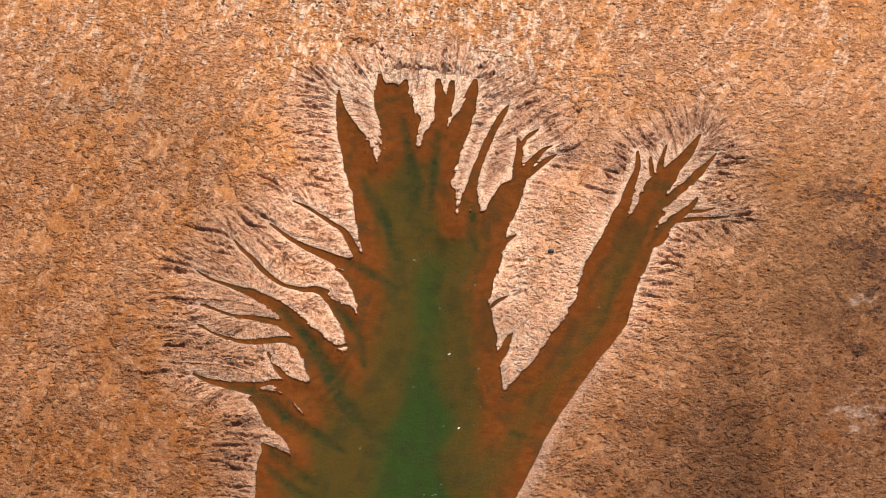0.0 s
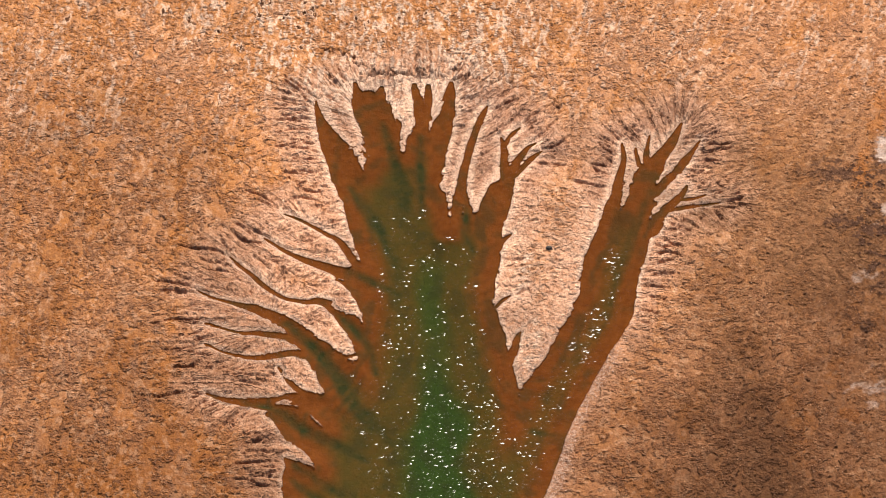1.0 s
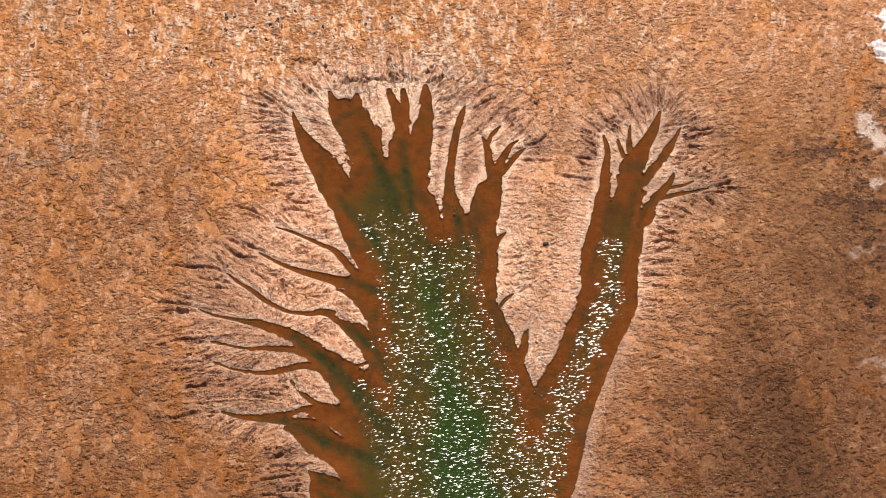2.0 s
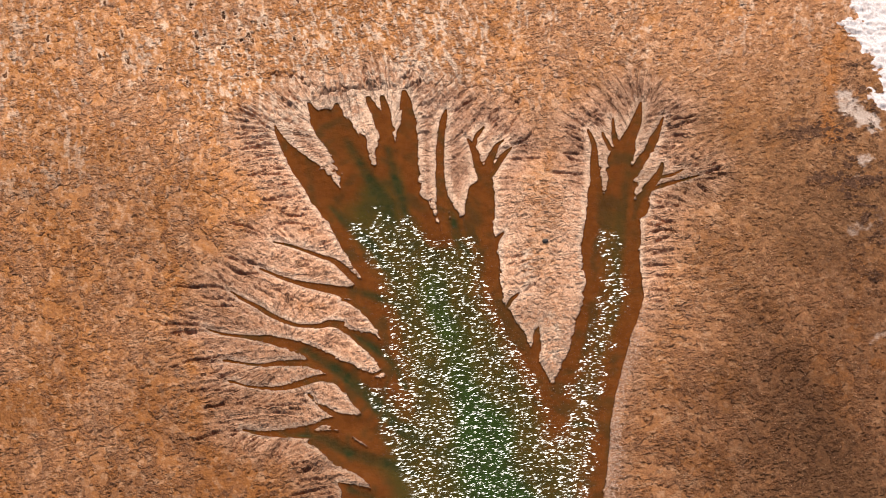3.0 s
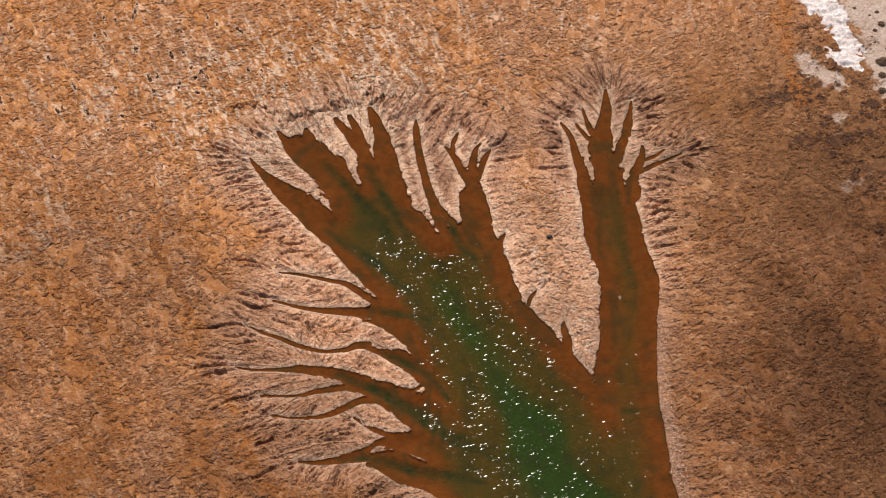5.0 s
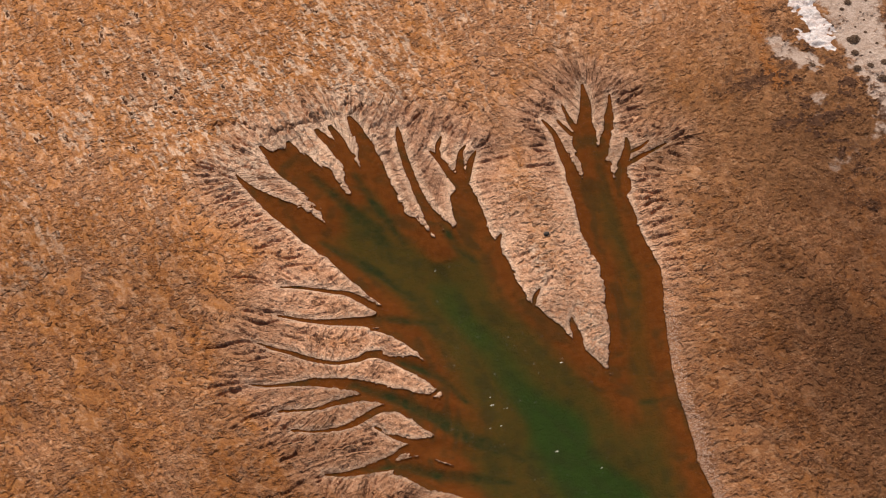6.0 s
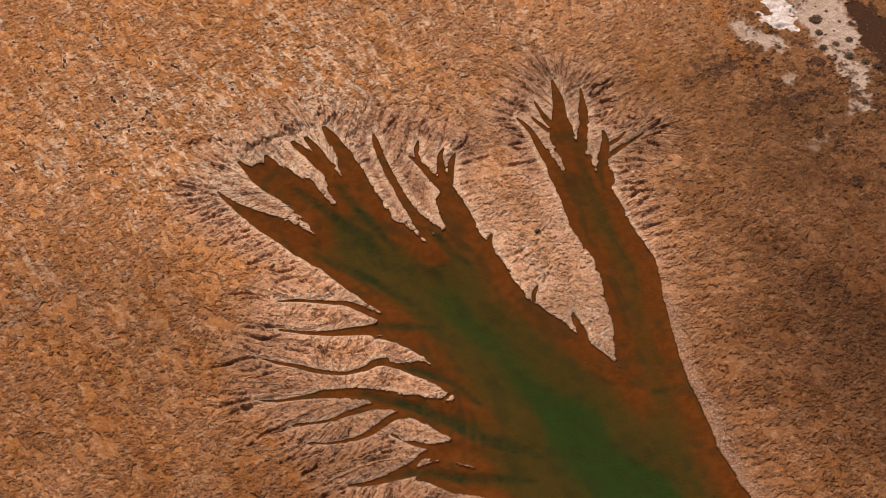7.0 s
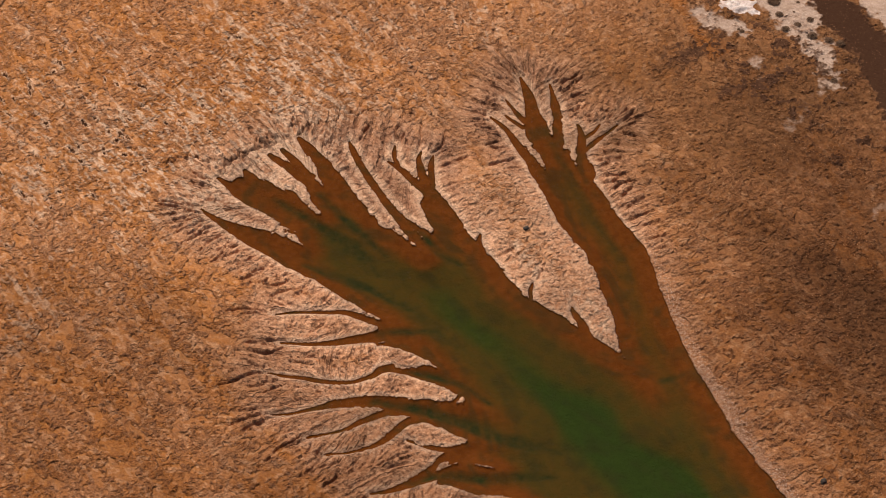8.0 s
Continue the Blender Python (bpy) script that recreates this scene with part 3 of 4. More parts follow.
flow = np.hypot(sgx, sgy) + 1e-6
fx_way, fy_way = (sgx / flow).astype(np.float32), (sgy / flow).astype(np.float32)
FOOT = np.stack([GX, GY, np.zeros((NY, NX))], -1).astype(np.float32)
FOOT[pick_y, pick_x, 0], FOOT[pick_y, pick_x, 1] = X0 + fpx * STEP, Y0 + fpy * STEP
streak = drawn(lumps(0.13), sx, sy, 8, 0.04)
broad = drawn(lumps(0.7), sx, sy, 8, 0.14)
scale = drawn(lumps(0.115), sx, sy, 2, 0.045)
flakes = lumps(0.11)
grain = lumps(0.10)
patchy = lumps(2.2)
wide = lumps(6.0)

# small rills cut back into the banks from the water's edge
rill_field = np.full((NY, NX), 6.0)
chance = random.Random(11)
shore_y, shore_x = np.nonzero((DIST > 0.02) & (DIST < 0.07) & (level_soft > -0.75))
order = list(range(len(shore_x)))
chance.shuffle(order)
mouths = []
for k in order:
    x, y = X0 + shore_x[k] * STEP, Y0 + shore_y[k] * STEP
    tongue_side = 2.0 < x < 6.6 and y < 3.5
    plain_bank = x - 0.45 * y > 6.0 and y < -5.5
    gap = 0.30 if x < -3.0 or x > 7.5 else 0.5
    if tongue_side or plain_bank or (-3.2 < x < 2.0 and y < 4.0) or any((x - a) ** 2 + (y - b) ** 2 < gap * gap for a, b in mouths):
        continue
    mouths.append((x, y))
    px, py, line, swing = float(shore_x[k]), float(shore_y[k]), [], chance.uniform(-0.5, 0.5)
    length = chance.uniform(0.5, 1.0) * (2.4 if x < -3.0 else 1.7)
    wide_r = chance.uniform(0.022, 0.05)
    for step in range(9):
        line.append((X0 + px * STEP, Y0 + py * STEP, wide_r * (1 - step / 9.5)))
        hx, hy = float(between(sgx, np.array(px), np.array(py))), float(between(sgy, np.array(px), np.array(py)))
        swing = 0.8 * swing + chance.uniform(-0.28, 0.28)
        way = math.atan2(hy, hx) + swing
        px += math.cos(way) * length / 9 / STEP
        py += math.sin(way) * length / 9 / STEP
        if not (2 < px < NX - 3 and 2 < py < NY - 3):
            break
    if len(line) > 3:
        stroke(rill_field, line, 0.2)

# zones
east = GX + 0.06 * GY
west_fan = np.exp(-(((GX - -5.4) / 2.2) ** 2) - ((GY - 6.9) / 2.4) ** 2)     # deep rills on the outer side of the western finger
margin_width = 1.7 + 0.25 * wide + 0.25 * patchy + 1.0 * west_fan
lower_bank = ramp(GX - 0.45 * GY, 4.5, 7.5) * (1 - ramp(GY, -6.5, -3.0))           # the plain bank east of the east channel
rilled = (1 - ramp(outside + 0.25 * lumps(0.6), 0.35 * margin_width, 1.15 * margin_width)) * (1 - 0.8 * lower_bank)
BLEACH = np.clip((1 - ramp(outside + 0.12 * streak, 0.2 * margin_width, 1.1 * margin_width)) * (1 - 0.6 * lower_bank), 0, 1)
inner = (1 - ramp(outside, 0.25, 0.65 + 0.15 * patchy)) * lower_bank
BLEACH = np.maximum(BLEACH, 0.3 * inner)
DAMP = ramp(east + 0.3 * patchy + 0.3 * broad + 0.35 * np.maximum(-GY - 4, 0), 5.5, 15.0) * (0.45 + 0.55 * ramp(0.6 * patchy + 0.5 * broad - GY, -8.0, 6.0)) * (1 - 0.75 * ramp(GY, 4.0, 9.0)) * (1 - 0.5 * ramp(east, 10.0, 12.0) * (1 - ramp(GY, -8.0, -3.0)))
OCHRE = np.clip(0.5 + 0.26 * broad + 0.2 * patchy + 0.18 * scale - 0.4 * ramp(GX, 0, 8) + 0.25 * ramp(GY, 6, 12), 0, 1) * (1 - BLEACH)
pans = 0.75 * drawn(lumps(0.34), ux, uy, 3, 0.09) + 0.35 * patchy + 0.55 * lumps(0.22)
PAN = ramp(pans, 0.45, 1.2) * (1 - BLEACH) * (1 - DAMP) * (0.55 + 0.45 * ramp(GY - 0.4 * GX, 0.0, 8.0)) * (1 - 0.75 * ramp(GX, 6, 11))
FLAKE = np.clip(1 - ramp(pans, 0.1, 1.0), 0, 1) * (1 - 0.35 * BLEACH) * (1 - 0.15 * DAMP)
CRACK = 0.75 * drawn(lumps(0.14), ux, uy, 2, 0.04) + 0.45 * lumps(0.34)
crinkle = drawn(lumps(0.12), ux, uy, 3, 0.045)
curl = drawn(lumps(0.2), ux, uy, 2, 0.05)
furrows = drawn(lumps(0.13), ux, uy, 12, 0.06)
PALE = ramp(-0.7 * streak - 0.5 * broad - 0.5 * scale + 0.6 * lumps(0.3) + 0.3 * patchy, 0.7, 2.5) * (1 - BLEACH) * (0.15 + 0.6 * ramp(GY, 4, 10))
fingers = ramp(GY + 0.5 * patchy, 0.5, 3.0) * (1 - ramp(GY, 8.0, 9.2)) * ramp(GX, -4.6, -3.6) * (1 - ramp(outside, 0.7, 1.2))
RUST = np.maximum(ramp(-rill, 0.9, 1.9) * 0.1, ramp(outside + 0.05 * flakes, 0.14, 0.42) * fingers * 0.42) * BLEACH
ragged = 0.10 * lumps(0.5) + 0.07 * lumps(0.18)
south_salt = ramp(-GY, -1.0, 2.0) * (1 - ramp(GX, 17.5, 19.0))                        # thin worn salt there
SALT = (1 - ramp(salt_field + ragged * (1 + 1.5 * south_salt), -0.12 - 0.3 * south_salt, 0.12 + 0.4 * south_salt)) * (1 - 0.62 * south_salt)
FLAT = (1 - ramp(flat_field + 1.3 * ragged * (1 + south_salt), -0.30 - 0.2 * south_salt, 0.35 + 0.3 * south_salt)) * (0.85 - 0.5 * south_salt)
PINK = 1 - ramp(pink_field + ragged, -0.1, 0.2)
BAND = 1 - ramp(band_field + ragged, -0.2, 0.25)
ORANGE = (1 - ramp(orange_field + 1.5 * ragged, -0.2, 0.2)) * 0.55
mottle = 0.8 * lumps(0.9) + 0.7 * lumps(0.35) + 0.5 * flakes
CLUMP = np.maximum((1 - ramp(clump_field, -1.0, 1.3)) * ramp(mottle, -0.2, 1.2) * (0.8 - 0.35 * south_salt), BAND) * (1 - 0.9 * SALT)
CLUMP = np.maximum(CLUMP, ramp(mottle + 0.8 * patchy, 0.8, 2.4) * ramp(east, 12.5, 17.0) * ramp(-GY, -6.0, -1.0) * 0.8) * (1 - SALT)
FLAT = np.maximum(FLAT * (1 - 0.8 * CLUMP) * (1 - BAND), PINK * (1 - BAND)) * (1 - SALT)

# brightness fall-off to south, west and south-east, painted as darker crust
DUSKY = np.clip(0.4 * ramp(GX, 5, 14) * ramp(-GY, -3, 8) + 0.60 * ramp(-GY, 1, 12) * (0.6 + 0.4 * ramp(GX, -6, 2)) + 0.55 * ramp(-GX - 0.15 * GY, 5, 10) * (1 - 0.75 * ramp(GY, 6, 14)) + 0.35 * np.exp(-(((GX - 7.0) / 4.5) ** 2) - ((GY + 13.5) / 5.0) ** 2) + 0.12 * patchy, 0, 1)
DUSKY = np.maximum(DUSKY, 0.95 * BAND)

# salt-rimmed hollows on the northern crust
PIT, RIM = np.zeros((NY, NX)), np.zeros((NY, NX))
picks = np.random.default_rng(21)
for k in range(70):
    cx, cy = picks.normal((-6.3, 16.2), (4.0, 3.4))
    turn, length, girth = radians(picks.normal(10, 14)), picks.uniform(0.05, 0.24), picks.uniform(0.035, 0.085)
    j0, j1 = np.searchsorted(xs, (cx - 0.7, cx + 0.7))
    i0, i1 = np.searchsorted(ys, (cy - 0.7, cy + 0.7))
    if j1 <= j0 or i1 <= i0:
        continue
    x, y = GX[i0:i1, j0:j1] - cx, GY[i0:i1, j0:j1] - cy
    far = np.hypot((x * math.cos(turn) - y * math.sin(turn)) / girth, (x * math.sin(turn) + y * math.cos(turn)) / length)
    far = far + 0.35 * flakes[i0:i1, j0:j1]
    PIT[i0:i1, j0:j1] = np.maximum(PIT[i0:i1, j0:j1], 1 - ramp(far, 0.75, 1.05))
    RIM[i0:i1, j0:j1] = np.maximum(RIM[i0:i1, j0:j1], (1 - ramp(far, 1.25, 1.9)) * ramp(far, 0.75, 1.05))
RIM *= 1 - PIT
bright = ramp(GY + 0.3 * patchy, 6.0, 8.0) * (1 - ramp(GY + 0.4 * patchy - 0.1 * GX, 9.8, 10.8)) * (1 - ramp(np.abs(GX + 1.8) + 0.4 * patchy, 2.6, 4.6)) * ramp(flakes + crinkle, -1.0, 0.8)
crown = ramp(GY + 0.5 * patchy - 0.10 * np.abs(GX), 7.6, 9.2) * (1 - ramp(GY, 12.5, 17.0)) * (1 - ramp(np.abs(GX + 1.5), 4.0, 8.0))
PALE = np.clip(PALE + (0.75 * (1 - ramp(outside + 0.04 * flakes, 0.08, 0.26 + 0.12 * ramp(GY, -2, 3))) * (1 - lower_bank)) * (DIST > 0) + RIM + crown * ramp(-scale - 0.8 * streak, 0.3, 1.6) + 0.85 * bright
               + (0.14 * ramp(GY, 3.0, 8.0) * (1 - ramp(GX, 12, 16)) + 0.3 * (1 - ramp(tongue_field, -0.3, 0.5)) + 0.6 * (1 - ramp(ridge_field, -0.05, 0.3))) * ramp(crinkle + 0.6 * flakes, -1.2, 1.2), 0, 1)
jog_x, jog_y = 3.0 * lumps(0.5) + 1.8 * lumps(0.18), 3.0 * lumps(0.5) + 1.8 * lumps(0.18)
torn = between(scarp_field, np.arange(NX)[None, :] + jog_x, np.arange(NY)[:, None] + jog_y)
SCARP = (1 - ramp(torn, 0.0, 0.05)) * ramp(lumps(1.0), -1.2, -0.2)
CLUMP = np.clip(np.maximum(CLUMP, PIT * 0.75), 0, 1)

# heights
incised = ramp(level_soft, 0.15, 1.0)                                               # creek heads are cut deeper than the bars
land = (0.045 + 0.09 * incised) * (1 - np.exp(-outside / 0.06)) + 0.10 * (1 - np.exp(-outside / 0.8)) + 0.030 * np.minimum(outside, 6.0)
cover = ramp(outside, 0.02, 0.30)
gully = -(0.028 + 0.015 * ramp(-GX, 0, 5)) * ramp(-rill, 0.65, 1.5) + 0.02 * np.clip(rill, -1, 2)
rilled *= ramp(tongue_field + 0.2 * patchy, -0.2, 0.5) * np.maximum(0.25 + 0.75 * ramp(level_soft, -0.35, 0.2), west_fan)
land += np.minimum(ramp(outside, 0.05, 0.4), 5.0 * land) * rilled * gully
calm = 1 - 0.85 * np.maximum(FLAT, BAND)
flaky = cover * calm * FLAKE
land += flaky * (0.011 * steps(0.8 * crinkle + 0.6 * flakes, 0.9) + 0.014 * np.abs(curl) + 0.006 * flakes)
RILLS = (1 - ramp(rill_field, -0.015, 0.075)) * ramp(outside, 0.0, 0.08) * ramp(blur(rill_field.clip(-0.05, 0.4), 0.03), 0.4, -0.02)
land -= np.minimum(0.14 * RILLS, 0.8 * land)
land += ramp(outside, 0.05, 0.3) * rilled * (0.026 * np.clip(furrows, -2, 1.0) + 0.006 * crinkle)
land += cover * 0.007 * PAN
land += cover * 0.007 * grain * calm
land += 0.05 * CLUMP * (1 - BAND) + SALT * (0.06 + 0.035 * drawn(lumps(0.25), sy, -sx, 5, 0.05))
land += 0.05 * (1 - ramp(ridge_field, -0.1, 0.25)) * cover
land += 0.03 * RIM - 0.07 * PIT - 0.10 * SCARP
land = np.maximum(land, 0.010 + 0.028 * ramp(outside, 0.0, 0.12))
basin = blur(np.minimum(inside, 4.0), 0.15)
bed = -0.015 - 0.30 * (1 - np.exp(-basin / 0.9)) - 0.28 * ramp(blur(np.minimum(inside, 4.0), 0.5) + 0.18 * patchy, 0.9, 3.0) * (1 - 0.55 * ramp(GY, -5.0, 1.5)) * (1 - 0.75 * ramp(-GX - 0.12 * (-GY - 9.0), 1.0, 3.6) * ramp(-GY, 4.5, 8.0))
hollow = (1 - ramp(groove_field, -0.12, 0.26)) * ramp(basin, 0.02, 0.15)
GROOVE = np.clip(hollow * (0.78 + 0.2 * drawn(lumps(0.25), -fy_way, fx_way, 8, 0.06)) * (1 - 0.45 * ramp(GX, 4.0, 5.0)), 0, 1)
bed -= 0.02 * hollow
MURK = ramp(drawn(lumps(0.3), -fy_way, fx_way, 14, 0.10) + 0.5 * lumps(0.5), -0.4, 1.7)
ROUGH = np.clip((0.65 + 0.6 * ramp(FLAKE + 0.2 * patchy, 0.0, 0.6) + 0.2 * BLEACH) * calm * (1 - 0.85 * SALT) * (1 + 0.3 * BLEACH) * (1 - 0.35 * ramp(east, 10, 14)), 0, 1.6)
HEIGHT = np.where(DIST > 0, land, np.minimum(bed, -0.008))


def to_horizon(fine, step):
    """Coordinates that grow from the fine stretch out to the horizon."""
    out = step * 1.6 ** np.arange(1, 24)
    out = np.cumsum(out[out < 1500])
    return np.concatenate([fine[0] - out[::-1], fine, fine[-1] + out]), len(out)


def sheet(name, px, py, z, keep=None):
    """A mesh over the grid px by py with the heights z; keep: which of its faces stay."""
    nx, ny = len(px), len(py)
    co = np.empty((ny, nx, 3), np.float32)
    co[..., 0], co[..., 1], co[..., 2] = px[None, :], py[:, None], z
    v = np.arange(nx * ny, dtype=np.int32).reshape(ny, nx)
    quads = np.stack([v[:-1, :-1], v[:-1, 1:], v[1:, 1:], v[1:, :-1]], -1)
    quads = quads.reshape(-1, 4) if keep is None else quads[keep]
    used, quads = np.unique(quads, return_inverse=True)
    quads = quads.reshape(-1, 4).astype(np.int32)
    co = co.reshape(-1, 3)[used]
    me = bpy.data.meshes.new(name)
    me.vertices.add(len(co))
    me.vertices.foreach_set("co", co.ravel())
    me.loops.add(quads.size)
    me.loops.foreach_set("vertex_index", quads.ravel())
    me.polygons.add(len(quads))
    me.polygons.foreach_set("loop_start", np.arange(0, quads.size, 4, dtype=np.int32))
    me.update(calc_edges=True)
    me.shade_smooth()
    return me, used


def mask_vector(me, name, values):
    me.attributes.new(name, "FLOAT_VECTOR", "POINT").data.foreach_set("vector", np.ascontiguousarray(values, np.float32).ravel())


def mask(me, name, values):
    me.attributes.new(name, "FLOAT", "POINT").data.foreach_set("value", np.ascontiguousarray(values, np.float32).ravel())


px, pad = to_horizon(xs, STEP)
py, _ = to_horizon(ys, STEP)


def outward(values, rest):
    """Values carried on past the fine stretch: a plain rest value, reached within a few metres."""
    out = np.pad(values, pad, mode="edge")
    fx_far = np.maximum(np.maximum(X0 - px, px - X1), 0)[None, :]
    fy_far = np.maximum(np.maximum(Y0 - py, py - Y1), 0)[:, None]
    k = ramp(np.maximum(fx_far, fy_far), 0.0, 1.5)
    return out * (1 - k) + rest * k


far_dist = blur(DIST, 0.8)
far_dist = np.pad(np.where(np.abs(far_dist) < 6.5, far_dist, 6.0), pad, mode="edge")
far_land = np.where(far_dist > 0, 0.02 + 0.22 * (1 - np.exp(-np.maximum(far_dist, 0) / 0.7)), -0.015 - 0.5 * (1 - np.exp(np.minimum(far_dist, 0) / 1.6)))
me, _ = sheet("ground", px, py, outward(HEIGHT, far_land))
usual = {"ochre": 0.5, "flake": 0.3, "dusky": 0.3, "rough": 0.8, "damp": 0.2, "murk": 0.4}
for name, values in (("bleach", BLEACH), ("damp", DAMP), ("ochre", OCHRE), ("flake", FLAKE), ("pale", PALE), ("rust", RUST),
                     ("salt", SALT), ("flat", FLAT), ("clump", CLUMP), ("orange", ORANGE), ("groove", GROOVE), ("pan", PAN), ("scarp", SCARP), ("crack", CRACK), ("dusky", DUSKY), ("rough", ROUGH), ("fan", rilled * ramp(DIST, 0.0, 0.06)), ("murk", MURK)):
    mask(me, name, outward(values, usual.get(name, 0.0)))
mask_vector(me, "foot", np.pad(FOOT, ((pad, pad), (pad, pad), (0, 0)), mode="edge"))
me.materials.append(GROUND)
ground = tagged(new("ground", me), "ochre and tan dried mudflat with rilled pale channel banks", "ground", kind="structure")

# ---- the water ----
wx, wy = np.concatenate([px[:pad], xs[::2], px[-pad:]]), np.concatenate([py[:pad], ys[::2], py[-pad:]])
level = np.pad(DIST[::2, ::2], pad, mode="edge")
keep = np.minimum.reduce([level[:-1, :-1], level[1:, :-1], level[:-1, 1:], level[1:, 1:]]) < 0.12
me, used = sheet("water", wx, wy, np.zeros((len(wy), len(wx))), keep)
shelter = ramp(GY + 1.6 * np.maximum(GX + 0.8, 0) + 0.5 * lumps(0.8), 1.0, 2.8) * (1 - ramp(GX, 3.0, 4.0)) + ramp(GY + 0.4 * lumps(0.8), -2.4, -0.4) * ramp(GX, 3.0, 4.0)
chop = ramp(blur(np.minimum(inside, 1.5), 0.2) + 0.12 * lumps(0.7), 0.35, 0.85) * (1 - shelter) * (1 - ramp(-5.2 - GX - 0.12 * (GY + 8), -0.8, 0.4))
chop *= 1 - 0.1 * ramp(GX - 0.42 * GY, 4.6, 5.8)                                  # calmer in the east channel
mask(me, "chop", np.pad(chop[::2, ::2], pad, mode="edge").ravel()[used])
me.materials.append(WATER)
water = tagged(new("water", me), "shallow brown-green brackish water with small ripples", "water", kind="structure")
water.visible_shadow = False


def height_at(x, y):
    return float(HEIGHT[int(round((y - Y0) / STEP)), int(round((x - X0) / STEP))])


# ---- loose things ----
def finish(name, bm, mat, parent=None, label=""):
    me = bpy.data.meshes.new(name)
    bm.to_mesh(me)
    bm.free()
    me.materials.append(mat)
    ob = new(name, me)
    ob.parent = parent
    return tagged(ob, label)


def stone(x, y, size, label, seed):
    bm = bmesh.new()
    bmesh.ops.create_icosphere(bm, subdivisions=3, radius=1)
    for v in bm.verts:
        k = 1 + 0.28 * noise.noise(v.co * 1.3 + Vector((seed, 0, 0))) + 0.1 * noise.noise(v.co * 4)
        v.co = Vector((v.co.x * size * 1.25, v.co.y * size, v.co.z * size * 0.75)) * k
    ob = finish("stone", bm, DARK_STONE)
    ob.location = (x, y, height_at(x, y) + 0.3 * size)
    return tagged(ob, label, "stone")


stone(3.93, -1.27, 0.10, "small black stone lying on the pale mud tongue", 1)
stone(2.62, -18.57, 0.11, "small dark stone on the brown crust near the channel", 5)


def shrub(seed):
    """A low cushion of dark twiggy saltbush, 1 m across before scaling."""
    pick = random.Random(seed)
    base = new("shrub")
    bm = bmesh.new()
    for k in range(14):
        turn, out, up = pick.uniform(0, 6.28), pick.uniform(0.15, 0.42), pick.uniform(0.12, 0.32)
        tip = Vector((math.cos(turn) * out, math.sin(turn) * out, up))
        side = tip.cross(Vector((0, 0, 1))).normalized() * 0.02
        rise = Vector((0, 0, 0.02))
        ring = [bm.verts.new(p) for p in (side, -side, rise)]
        end = bm.verts.new(tip)
        for a, b in ((0, 1), (1, 2), (2, 0)):
            bm.faces.new((ring[a], ring[b], end))
    finish("stems", bm, TWIG, base)
    bm = bmesh.new()
    for k in range(420):
        turn, out = pick.uniform(0, 6.28), 0.5 * math.sqrt(pick.random()) * (0.78 + 0.22 * math.sin(3 * pick.uniform(0, 2) + seed))
        where = Vector((math.cos(turn) * out, math.sin(turn) * out, max(0.02, 0.34 * (1 - 3.2 * out * out) + pick.uniform(-0.08, 0.06))))
        tilt = Euler((pick.uniform(-1, 1), pick.uniform(-1, 1), pick.uniform(0, 6.28))).to_matrix()
        long, broad_leaf = pick.uniform(0.05, 0.09), pick.uniform(0.02, 0.04)
        corners = [Vector(c) for c in ((-long, 0, 0), (0, -broad_leaf, 0.012), (long, 0, 0), (0, broad_leaf, 0.012))]
        bm.faces.new([bm.verts.new(where + tilt @ c) for c in corners])
    finish("foliage", bm, LEAF, base)
    return tagged(base, "low dark brown saltbush clump on the pale salt flat", "shrub", "shrubs on the salt flat")


TWIG = rock_material("twig", (0.06, 0.04, 0.03), (0.12, 0.08, 0.06))
LEAF = rock_material("saltbush_leaf", (0.09, 0.05, 0.028), (0.21, 0.115, 0.065))
kinds = [shrub(k) for k in range(3)]
SHRUBS = [(22.07, 3.62, 0.19), (21.63, 3.42, 0.12), (22.29, 4.37, 0.12), (21.92, 4.33, 0.07), (21.59, 5.01, 0.09), (21.45, 2.22, 0.07), (21.22, 2.76, 0.07), (22.01, 2.39, 0.07), (21.60, 1.73, 0.09), (22.17, 2.87, 0.07), (22.79, 3.34, 0.07), (21.30, 3.12, 0.06), (20.84, 1.52, 0.23), (20.78, 1.67, 0.19), (20.62, 2.69, 0.07), (20.95, 1.60, 0.28), (20.45, 0.88, 0.21), (19.97, 0.06, 0.21), (20.53, -0.08, 0.19), (21.16, -0.21, 0.19), (20.47, -0.98, 0.26), (20.78, -1.65, 0.21), (20.96, -2.11, 0.23), (21.59, 0.91, 0.09), (21.03, 0.60, 0.07), (19.10, -3.50, 0.19), (19.75, -1.19, 0.07), (19.78, -2.28, 0.06), (21.21, -0.65, 0.09), (18.54, 1.36, 0.09), (18.55, 1.18, 0.12)]
for k, (x, y, r) in enumerate(SHRUBS):
    if not (X0 < x < X1 and Y0 < y < Y1):
        continue
    at = pose(x, y, height_at(x, y) - 0.01, 0, 0, 57 * k)
    ob = kinds[k] if k < 3 else copy_thing(kinds[k % 3], at)
    ob.matrix_basis = at @ Matrix.Diagonal((1.9 * r, 1.9 * r, 1.2 * r, 1))


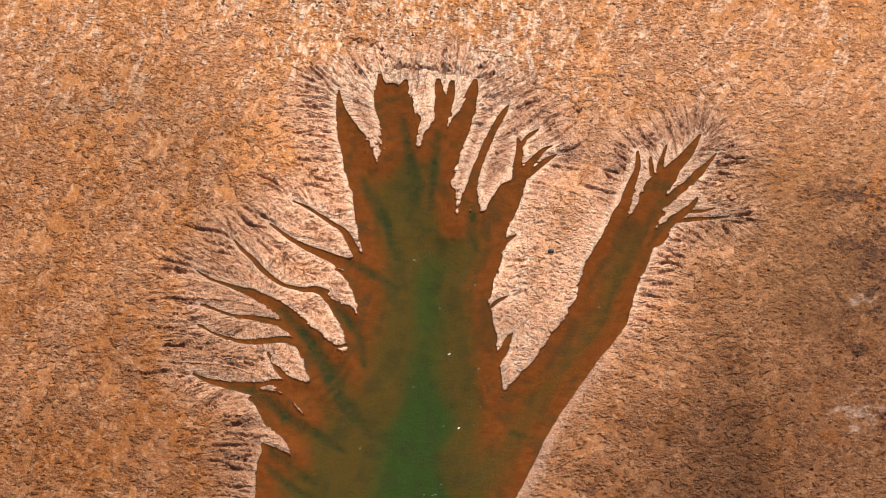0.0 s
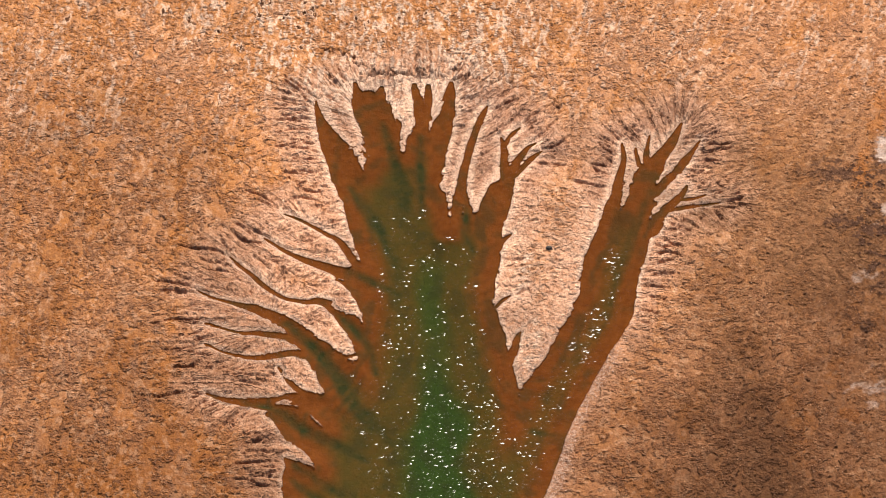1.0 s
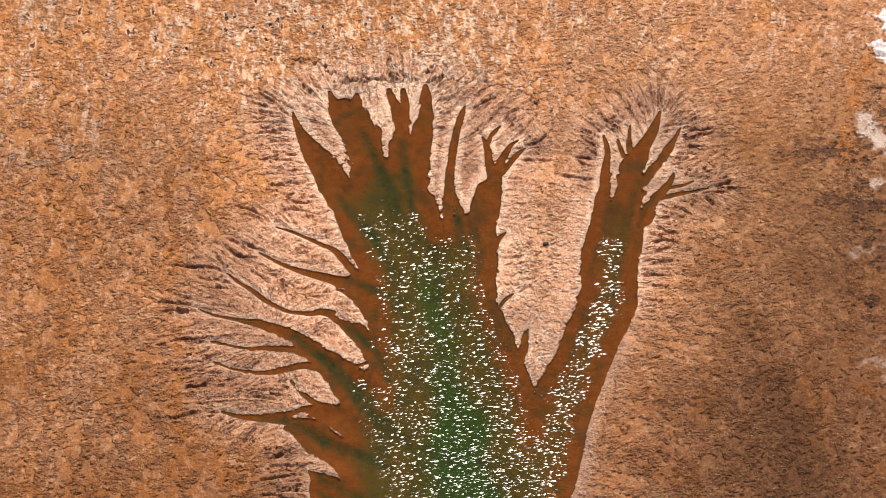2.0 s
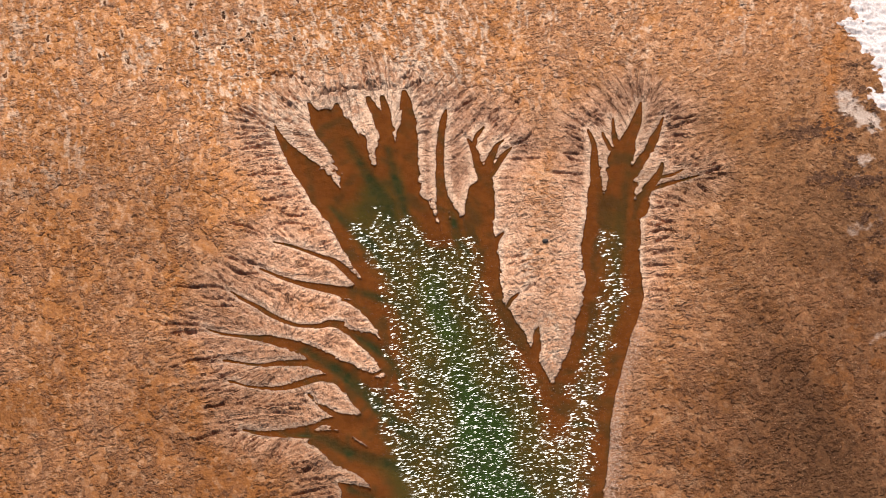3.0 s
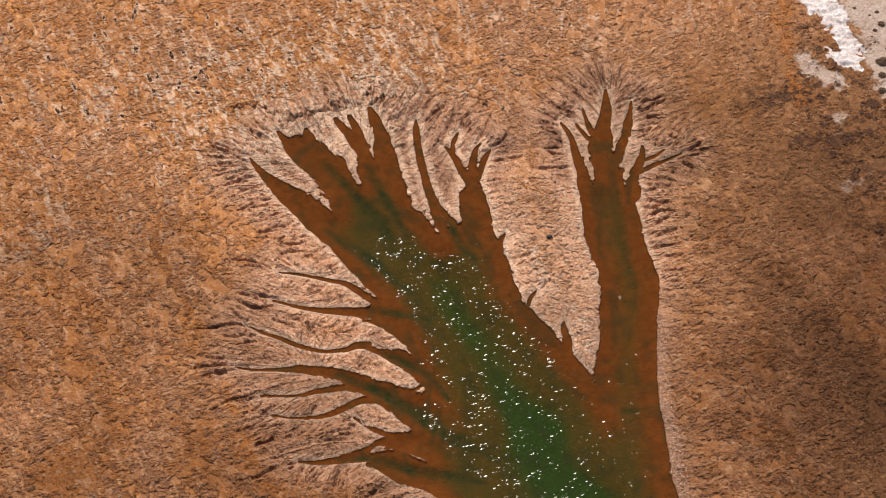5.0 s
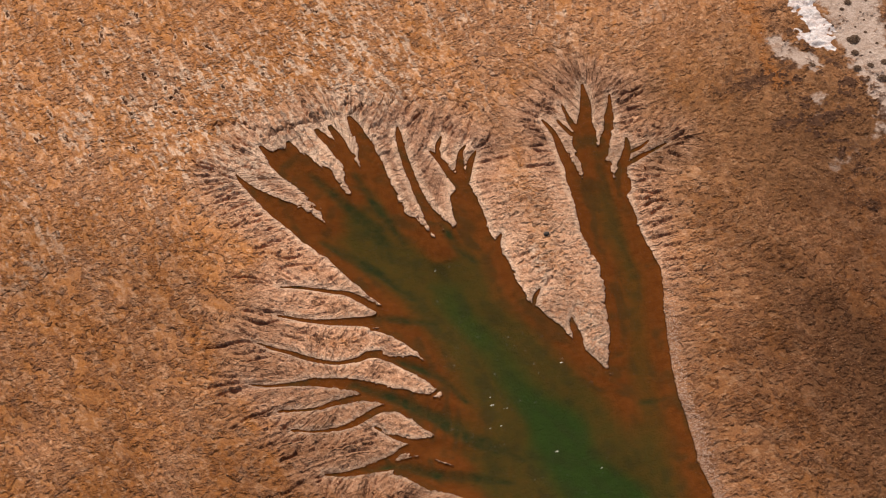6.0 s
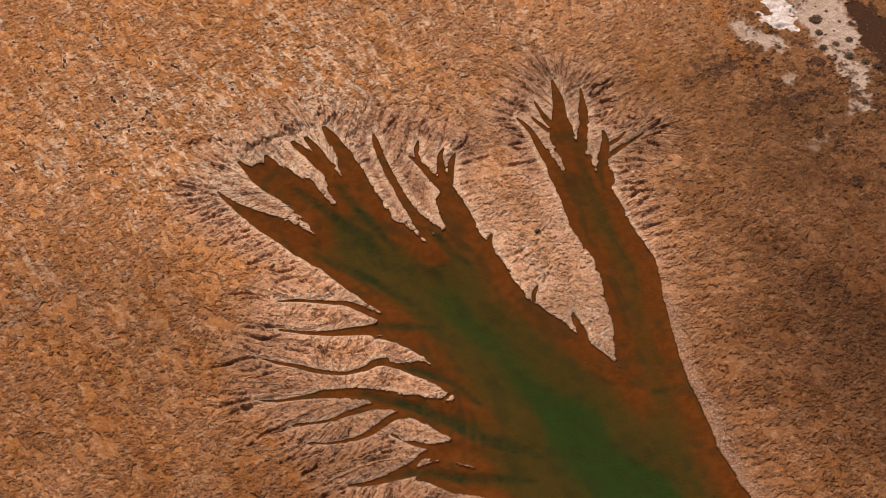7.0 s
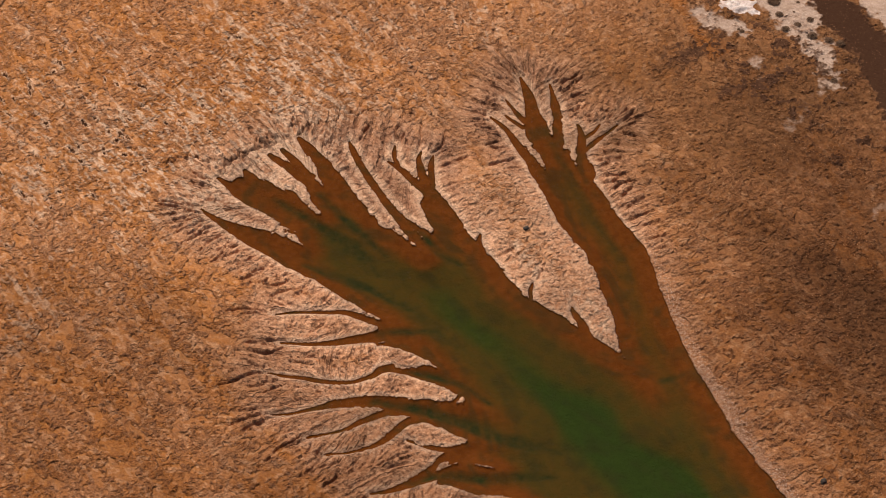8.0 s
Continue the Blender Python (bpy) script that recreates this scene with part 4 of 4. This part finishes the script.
# ---- crumbs of crust, too many to count ----
def crumbs(name, weight, count, small, large, mat, label, seed):
    """Little eight-sided lumps strewn where weight is high."""
    pick = np.random.default_rng(seed)
    odds = np.cumsum(weight.ravel())
    spots = np.searchsorted(odds, pick.random(count) * odds[-1])
    iy, ix = np.unravel_index(np.minimum(spots, weight.size - 1), weight.shape)
    r = (small + (large - small) * pick.random(count) ** 3)[:, None, None]
    where = np.stack([xs[ix], ys[iy], HEIGHT[iy, ix]], -1)
    where[:, :2] += pick.uniform(-STEP / 2, STEP / 2, (count, 2))
    shape = np.array([(1, 0, 0), (0, 1, 0), (-1, 0, 0), (0, -1, 0), (0, 0, 0.8), (0, 0, -0.8)])
    lumpy = shape[None] * r * pick.uniform(0.55, 1.35, (count, 6, 1))
    turn = pick.uniform(0, 6.28, count)
    c, t = np.cos(turn)[:, None], np.sin(turn)[:, None]
    co = np.stack([lumpy[..., 0] * c - lumpy[..., 1] * t, lumpy[..., 0] * t + lumpy[..., 1] * c, lumpy[..., 2]], -1) + where[:, None] + [0, 0, 0.2 * small]
    tri = np.array([(0, 1, 4), (1, 2, 4), (2, 3, 4), (3, 0, 4), (1, 0, 5), (2, 1, 5), (3, 2, 5), (0, 3, 5)], np.int32)
    tri = (tri[None] + 6 * np.arange(count, dtype=np.int32)[:, None, None]).reshape(-1)
    me = bpy.data.meshes.new(name)
    me.vertices.add(6 * count)
    me.vertices.foreach_set("co", co.astype(np.float32).ravel())
    me.loops.add(len(tri))
    me.loops.foreach_set("vertex_index", tri)
    me.polygons.add(len(tri) // 3)
    me.polygons.foreach_set("loop_start", np.arange(0, len(tri), 3, dtype=np.int32))
    me.update(calc_edges=True)
    me.materials.append(mat)
    return tagged(new(name, me), label, "gravel", kind="stuff")


dry = (DIST > 0.03).astype(float)
edge = np.exp(-outside / 0.16) * ramp(lumps(0.3), -0.6, 1.0)
crumbs("bank_crumbs", dry * edge, 14000, 0.010, 0.028, PALE_CRUMB, "pale salt-crusted crumbs of mud along the water's edge", 3)
crumbs("crust_crumbs", dry * (0.15 + ramp(FLAKE, 0.2, 0.9)) * (1 - 0.8 * BLEACH) * (1 - SALT) * (1 - FLAT), 26000, 0.010, 0.030, BROWN_CRUMB, "brown flakes broken from the dried mud crust", 4)
crumbs("bank_gravel", dry * inner * ramp(-GX - 0.6 * GY, -6.0, 4.0), 5000, 0.012, 0.04, PALE_CRUMB, "grey-pink gritty crumbs on the lower channel bank", 5)
